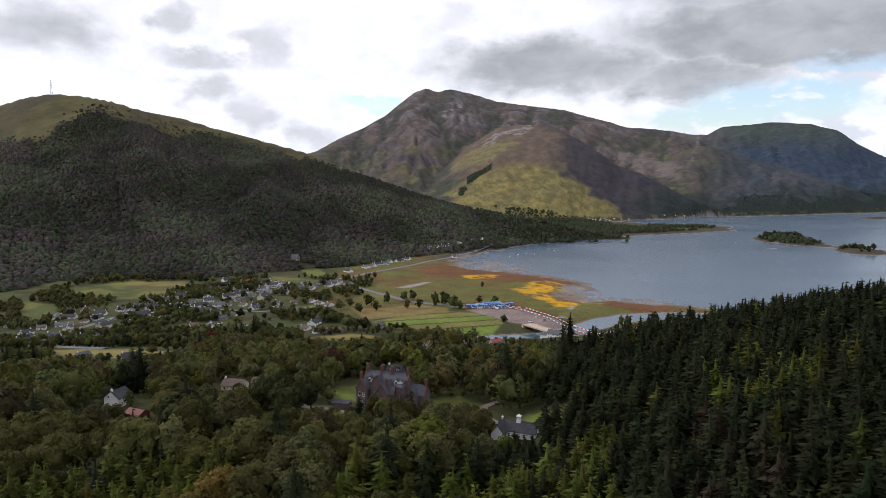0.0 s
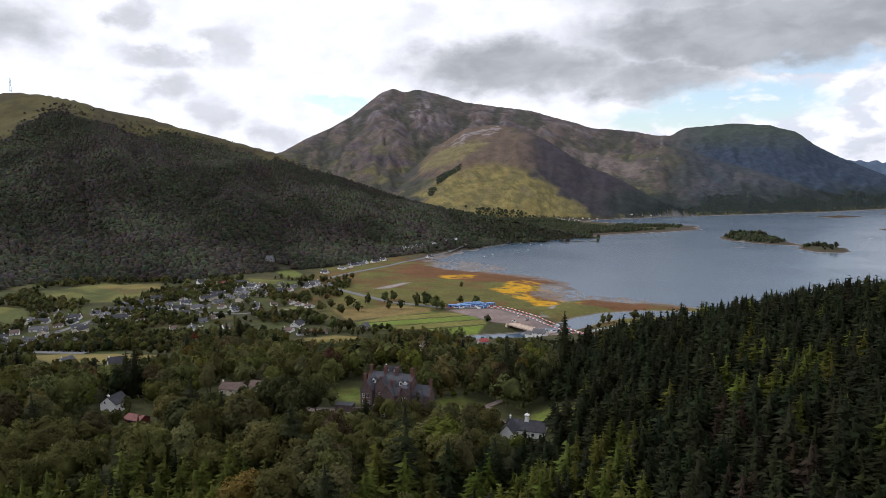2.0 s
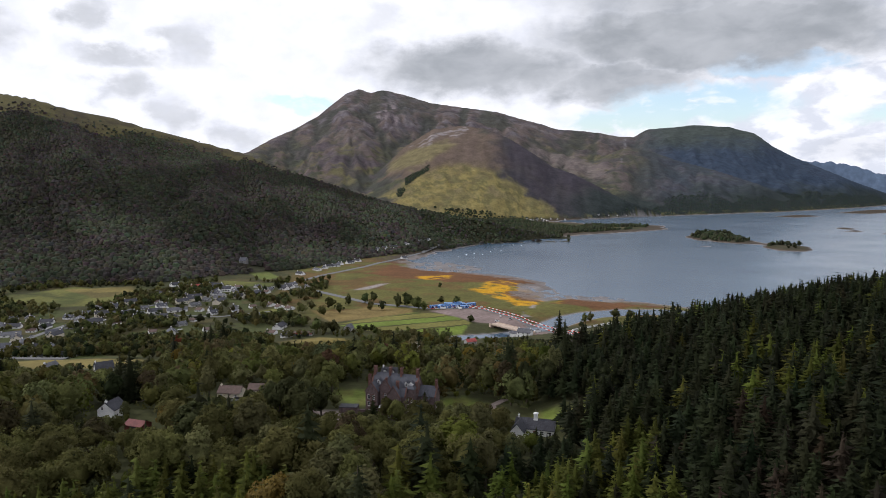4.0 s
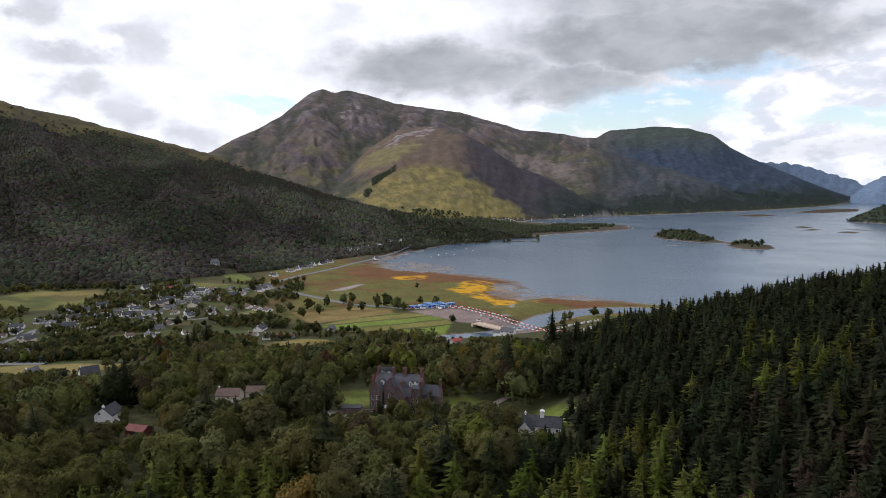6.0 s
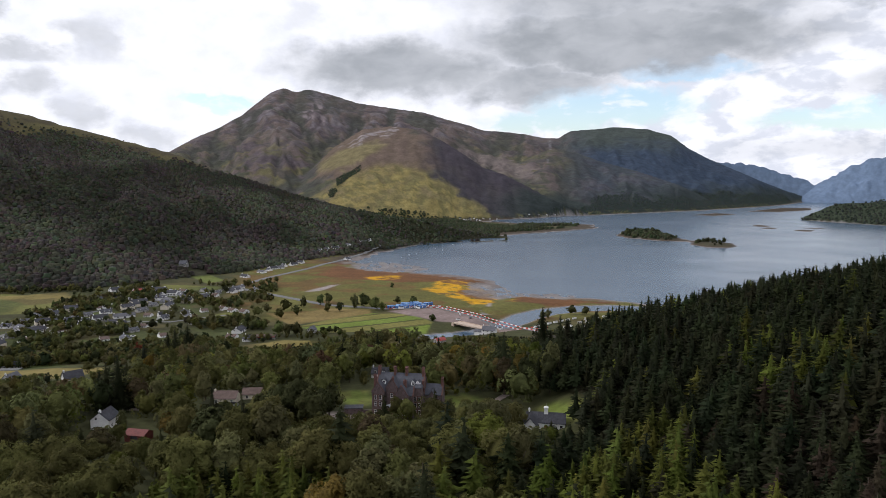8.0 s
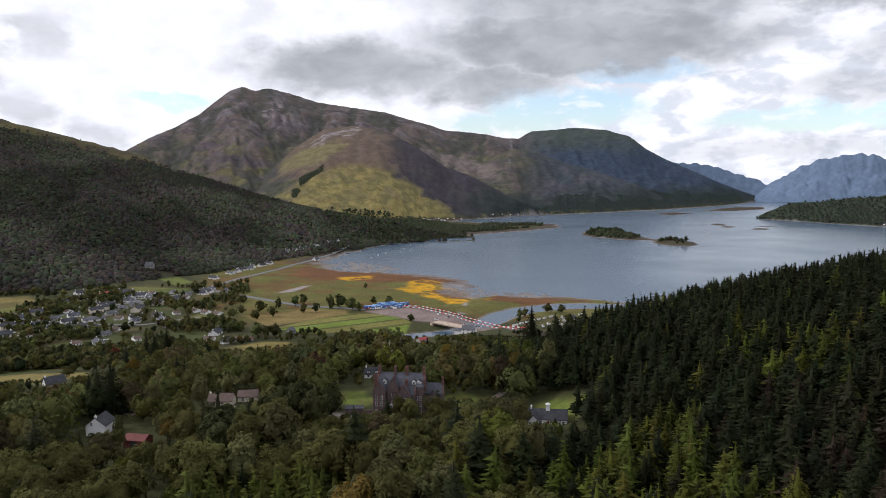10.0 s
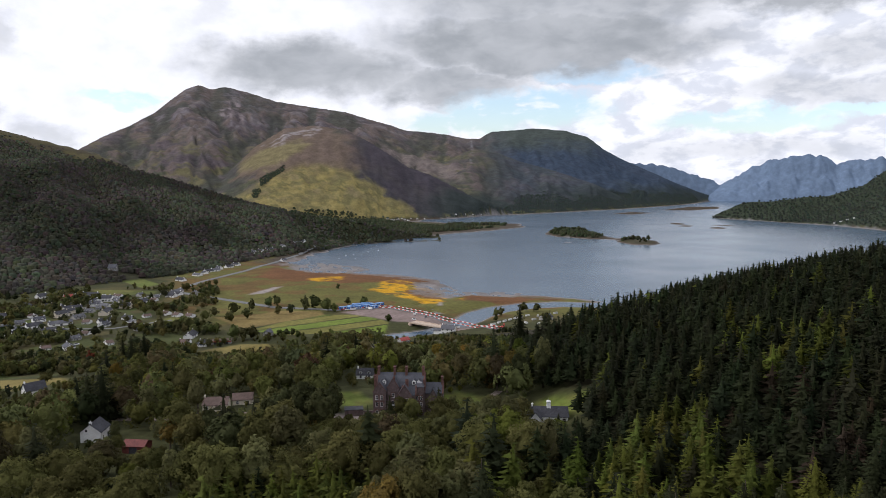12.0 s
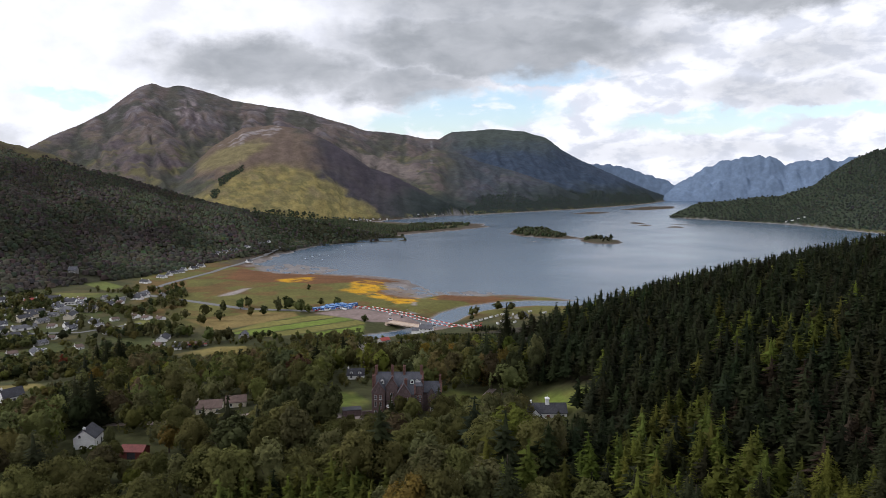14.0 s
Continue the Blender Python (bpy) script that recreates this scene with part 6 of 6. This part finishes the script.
bridge = tagged(new("road_bridge"), "new concrete bridge deck under construction over the river", "bridge")
bx0, by0, bx1, by1 = 78.0, 650.0, 104.0, 606.0
bl, ba = math.hypot(bx1 - bx0, by1 - by0), math.degrees(math.atan2(by1 - by0, bx1 - bx0))
bridge.matrix_basis = Matrix.LocRotScale(((bx0 + bx1) / 2, (by0 + by1) / 2, 3.4), Euler((0, 0, radians(ba))), None)
part("deck", join(box(-bl / 2, bl / 2, -5, 5, 1.2, 1.9), box(-bl / 2, bl / 2, -5.2, -4.8, 1.9, 2.5), box(-bl / 2, bl / 2, 4.8, 5.2, 1.9, 2.5)), CONCRETE, bridge, "pale new concrete deck")
for k in (-3.2, -1.1, 1.1, 3.2):
    part("girder", join(box(-bl / 2 + 1, bl / 2 - 1, k - .25, k + .25, 0.1, 1.2), box(-bl / 2 + 1, bl / 2 - 1, k - .45, k + .45, 0.0, 0.12)), BARK, bridge, "rust-brown steel girder")
for k in (-1, 1):
    part("abutment", box(k * (bl / 2 - 1) - 1.5, k * (bl / 2 - 1) + 1.5, -5.4, 5.4, -5, 1.2), CONCRETE, bridge)
# barriers along the temporary road
barrier = tagged(new("road_barrier"), "red and white plastic road barrier", "barrier", "barriers along the temporary road")
bar_shape = join(box(-1.5, 1.5, -.25, .25, 0, .3), box(-1.5, 1.5, -.14, .14, .3, .9))
part("body", bar_shape, REDPAINT, barrier, "red plastic barrier")
barrier_w = tagged(new("road_barrier"), "white plastic road barrier", "barrier", "barriers along the temporary road")
part("body", bar_shape, WHITEPAINT, barrier_w)
line = [(142, 590), (134, 612), (120, 650), (103, 698), (84, 738), (60, 750), (20, 750)]
first = [True, True]
step = 0.0
k = 0
for (ax, ay), (cx2, cy2) in zip(line, line[1:]):
    d = math.hypot(cx2 - ax, cy2 - ay)
    ang = math.atan2(cy2 - ay, cx2 - ax)
    n = int(d / 3.3)
    for side in (4.2, -4.4):
        for i in range(n):
            x, y = ax + (cx2 - ax) * (i + .5) / n - math.sin(ang) * side, ay + (cy2 - ay) * (i + .5) / n + math.cos(ang) * side
            m = Matrix.LocRotScale((x, y, max(float(ground_height([x], [y])[0]), 2.2) + 0.4), Euler((0, 0, ang)), None)
            w = k % 2
            k += 1
            if first[w]:
                (barrier, barrier_w)[w].matrix_basis = m
                first[w] = False
            else:
                copy_thing((barrier, barrier_w)[w], m)
# site cabins and vans
CABINROOF = material("pale_blue_cabin_roof", (0.16, 0.30, 0.52), 0.5, 0.2, 0.5)
cabin = tagged(new("site_cabin"), "blue steel site cabin on the works compound", "site cabin", "blue site cabins")
part("body", box(-4.5, 4.5, -1.5, 1.5, 0.15, 2.8), BLUEPAINT, cabin)
part("roof", join(box(-4.6, 4.6, -1.6, 1.6, 2.8, 2.95)), CABINROOF, cabin, "pale blue cabin roof")
part("door", box(-.5, .5, -1.58, -1.5, 0.2, 2.2), WHITEPAINT, cabin)
window(cabin, 2.4, -1.5, 1.1, 1.4, 1.0, "-y")
window(cabin, -2.4, -1.5, 1.1, 1.4, 1.0, "-y")
spots = [(40, 752, 8), (50, 756, 8), (60, 758, 8), (44, 746, 8), (55, 750, 8), (66, 754, 8), (72, 757, 12), (36, 745, 70), (62, 742, 20), (30, 747, 10), (47, 761, 5), (58, 764, 5)]
for i, (x, y, a) in enumerate(spots):
    m = Matrix.LocRotScale((x, y, float(ground_height([x], [y])[0]) + .2), Euler((0, 0, radians(a))), None)
    if i:
        copy_thing(cabin, m)
    else:
        cabin.matrix_basis = m


def vehicle(name, mat, length, label, category, group):
    """A parked car or van: body, cabin, four wheels."""
    root = tagged(new(name), label, category, group)
    L, h = length / 2, 0.8 if length < 5 else 1.9
    part("body", join(box(-L, L, -.9, .9, .35, .35 + h, .06)), mat, root)
    part("cab", box(-L * .6, L * .45, -.8, .8, .35 + h, h + 1.0, .18), WINDOW, root, "dark glazed cab")
    for sx in (-.62, .62):
        for sy in (-.85, .85):
            sh = tube([(0, 0, -.1), (0, 0, .1)], (.34, .34), 10)
            sh = ([(L * sx + p, sy + r, .34 + q) for p, q, r in sh[0]], sh[1] + [tuple(range(10)), tuple(range(10, 20))])
            part("wheel", sh, DARKSLATE, root)
    return root


CARS = [vehicle("parked_car", WHITEPAINT, 4.3, "white car parked beside the road", "car", "parked cars"), vehicle("parked_car", STEEL, 4.3, "silver grey car parked beside the road", "car", "parked cars"), vehicle("parked_car", REDPAINT, 4.3, "red car parked beside the road", "car", "parked cars"), vehicle("parked_van", WHITEPAINT, 5.6, "white van parked on the works compound", "van", "parked vans")]
cars = [(33, 740, 0), (39, 738, 3), (52, 740, 1), (57, 737, 3), (68, 745, 0), (28, 741, 2), (92, 690, 3), (98, 672, 1), (84, 665, 0), (110, 640, 2), (115, 628, 3), (-58, 305, 0), (-100, 336, 1), (-297, 712, 0), (-250, 826, 1), (-270, 806, 0), (-190, 876, 2), (-160, 900, 0), (-332, 640, 1), (-310, 560, 0), (-295, 530, 3), (-210, 655, 0), (-236, 928, 1), (-222, 930, 0), (-245, 925, 2)]
seen = set()
for x, y, k in cars:
    m = Matrix.LocRotScale((x, y, float(ground_height([x], [y])[0]) + .15), Euler((0, 0, hr_.uniform(0, 6))), None)
    if k in seen:
        copy_thing(CARS[k], m)
    else:
        seen.add(k)
        CARS[k].matrix_basis = m
# excavator on the works
dig = tagged(new("excavator"), "yellow and red tracked excavator on the works", "excavator")
for s in (-1, 1):
    part("track", box(-1.9, 1.9, s * 1.1 - .3, s * 1.1 + .3, 0, .8, .12), DARKSLATE, dig)
part("body", box(-1.6, 1.3, -1.2, 1.2, .8, 1.9, .1), REDPAINT, dig)
part("cab", box(0, 1.2, -1.1, 0, 1.9, 2.9, .12), WINDOW, dig)
part("boom", join(tube([(1.2, .4, 1.8), (3.5, .4, 4.0), (5.2, .4, 3.0)], (.3, .25, .18), 5), tube([(5.2, .4, 3.0), (5.0, .4, 1.0)], (.2, .15), 5)), REDPAINT, dig)
stand(dig, 146, 592, 40)

# caravan park across the river
cvan = tagged(new("caravan"), "white static caravan on a grass pitch", "caravan", "caravans by the river")
part("body", box(-4, 4, -1.5, 1.5, .5, 2.7, .05), WHITEPAINT, cvan)
part("roof", gabled(-4.1, 4.1, -1.6, 1.6, 2.68, 2.75, 3.2), GREYWALL, cvan)
part("skirt", box(-3.9, 3.9, -1.4, 1.4, -.3, .5), GREYWALL, cvan)
for q in (-2.4, 0, 2.4):
    window(cvan, q, -1.5, 1.3, 1.2, .8, "-y")
sites = [(147, 616, 30), (155, 621, 30), (163, 626, 30), (171, 631, 30), (179, 636, 30), (187, 640, 30), (196, 645, 20), (205, 640, 60), (193, 624, 10), (177, 608, 100), (211, 628, 20), (219, 644, 15), (229, 648, 15), (185, 598, 40), (167, 598, 80), (239, 636, 5)]
for i, (x, y, a) in enumerate(sites):
    m = Matrix.LocRotScale((x, y, float(ground_height([x], [y])[0]) + .1), Euler((0, 0, radians(a))), (0.75, 0.75, 0.75))
    if i:
        copy_thing(cvan, m)
    else:
        cvan.matrix_basis = m
stand(house(GREYWALL, DARKSLATE, 11, 9, 2.8, 5.6, "dark-roofed wash house in the caravan park", "", "wash_house", stacks=0), 205, 622, 25)

# moored boats
boat = tagged(new("moored_boat"), "small white boat at its mooring", "boat", "boats moored in the bay")
hull_v = [(-3, -1, .9), (-3, 1, .9), (1.5, 1.1, 1.0), (3.6, 0, 1.2), (1.5, -1.1, 1.0), (-2.8, -.6, -.3), (-2.8, .6, -.3), (1.2, .6, -.3), (2.8, 0, -.2), (1.2, -.6, -.3)]
part("hull", (hull_v, [(0, 1, 2, 3, 4), (0, 5, 6, 1), (1, 6, 7, 2), (2, 7, 8, 3), (3, 8, 9, 4), (4, 9, 5, 0), (5, 9, 8, 7, 6)]), WHITEPAINT, boat)
part("cabin", box(-1, 1, -.7, .7, .95, 1.8, .12), FRAME, boat)
part("mast", join(tube([(.3, 0, 1), (.3, 0, 7.5)], (.07, .04), 5)), STEEL, boat)
bays = [(139, 1297), (120, 1264), (157, 1317), (170, 1301), (194, 1355), (212, 1408), (242, 1483), (218, 1371), (265, 1484), (280, 1468), (335, 1589), (229, 1539), (640, 1540), (145, 1240)]
for i, (x, y) in enumerate(bays):
    m = Matrix.LocRotScale((x, y, 0), Euler((0, 0, i * 0.35)), (0.55, 0.55, 0.55))
    if i:
        copy_thing(boat, m)
    else:
        boat.matrix_basis = m
# settlement under the fells
FV = "white houses across the headland"
fp = house(HARL, DARKSLATE, 11, 7.5, 3.0, 6.4, "small white house below the fells", FV, stacks=1)
spots = [(500 + 26 * (i % 8) + hr_.uniform(-8, 8), 2270 + 34 * (i // 8) + hr_.uniform(-9, 9)) for i in range(30)] + [(420 + 22 * i, 1985 + 8 * i) for i in range(6)] + [(760 + 45 * i, 2425 + 30 * i) for i in range(5)] + [(1690 + 9 * i, 1645 - 14 * i) for i in range(4)]
n = 0
for x, y in spots:
    z = float(ground_height([x], [y])[0])
    if z < 1:
        continue
    m = Matrix.LocRotScale((x, y, z), Euler((0, 0, hr_.uniform(0, 3))), (0.8, 0.8, 0.8))
    if n:
        copy_thing(fp, m)
    else:
        fp.matrix_basis = m
    n += 1
# lattice mast on the hill
mx, my = CX + 2165 * math.sin(radians(-27.3)), CY + 2165 * math.cos(radians(-27.3))
mast = tagged(new("radio_mast"), "slender steel lattice radio mast on the hilltop", "radio mast")
for sx in (-1, 1):
    for sy in (-1, 1):
        part("leg", join(tube([(sx * 2.0, sy * 2.0, -1), (sx * .5, sy * .5, 36)], (.28, .2), 5)), STEEL, mast)
for i in range(8):
    z0, z1 = i * 4.5, (i + 1) * 4.5
    w0, w1 = 2 - 1.5 * z0 / 36, 2 - 1.5 * z1 / 36
    part("bracing", join(tube([(-w0, -w0, z0), (w1, -w1, z1)], (.12, .12), 4), tube([(w0, w0, z0), (-w1, w1, z1)], (.12, .12), 4), tube([(w0, -w0, z0), (w1, w1, z1)], (.12, .12), 4), tube([(-w0, w0, z0), (-w1, -w1, z1)], (.12, .12), 4)), STEEL, mast)
stand(mast, mx, my, 10)
# bare dead tree behind the mansion
dead = tagged(new("dead_tree"), "bare grey dead tree behind the mansion", "tree")
rd = np.random.default_rng(9)
DEADWOOD = material("bleached_dead_wood", (0.34, 0.31, 0.28), 0.9, 0.2, 1.0)
limbs = []
part("trunk", tube([(0, 0, -.5), (.2, 0, 6), (-.2, .2, 12)], (.5, .38, .15)), DEADWOOD, dead)
for i in range(16):
    a, h, d = rd.uniform(0, 6.28), rd.uniform(4, 11), rd.uniform(2, 4.6)
    p1 = (d * .5 * math.cos(a), d * .5 * math.sin(a), h + 1.2)
    p2 = (d * math.cos(a + .3), d * math.sin(a + .3), h + 3.2)
    part("limb", join(tube([(0, 0, h), p1, p2], (.17, .12, .04), 5), tube([p1, (p1[0] + rd.uniform(-1.4, 1.4), p1[1] + rd.uniform(-1.4, 1.4), p1[2] + 2.2)], (.09, .03), 4)), DEADWOOD, dead)
stand(dead, -10, 425, 0)
# clipped hedge by the bungalow
hedge = [(-112 + i * 1.2, 361 - i * 0.12, .9) for i in range(24)]
hv, hf, total = [], [], 0
for x, y, h in hedge:
    q, f, _o = broad_crown(rd, 40, .25, 1.0, -0.3, 4, 7)
    hv.append(q + np.array((x, y, float(ground_height([x], [y])[0]))))
    hf.append(f + total)
    total += len(q)
hm = raw_mesh("hedge", np.concatenate(hv), np.concatenate(hf), BROADLEAF)
tagged(new("hedge", hm), "clipped green hedge beside the bungalow lawn", "hedge", kind="stuff")
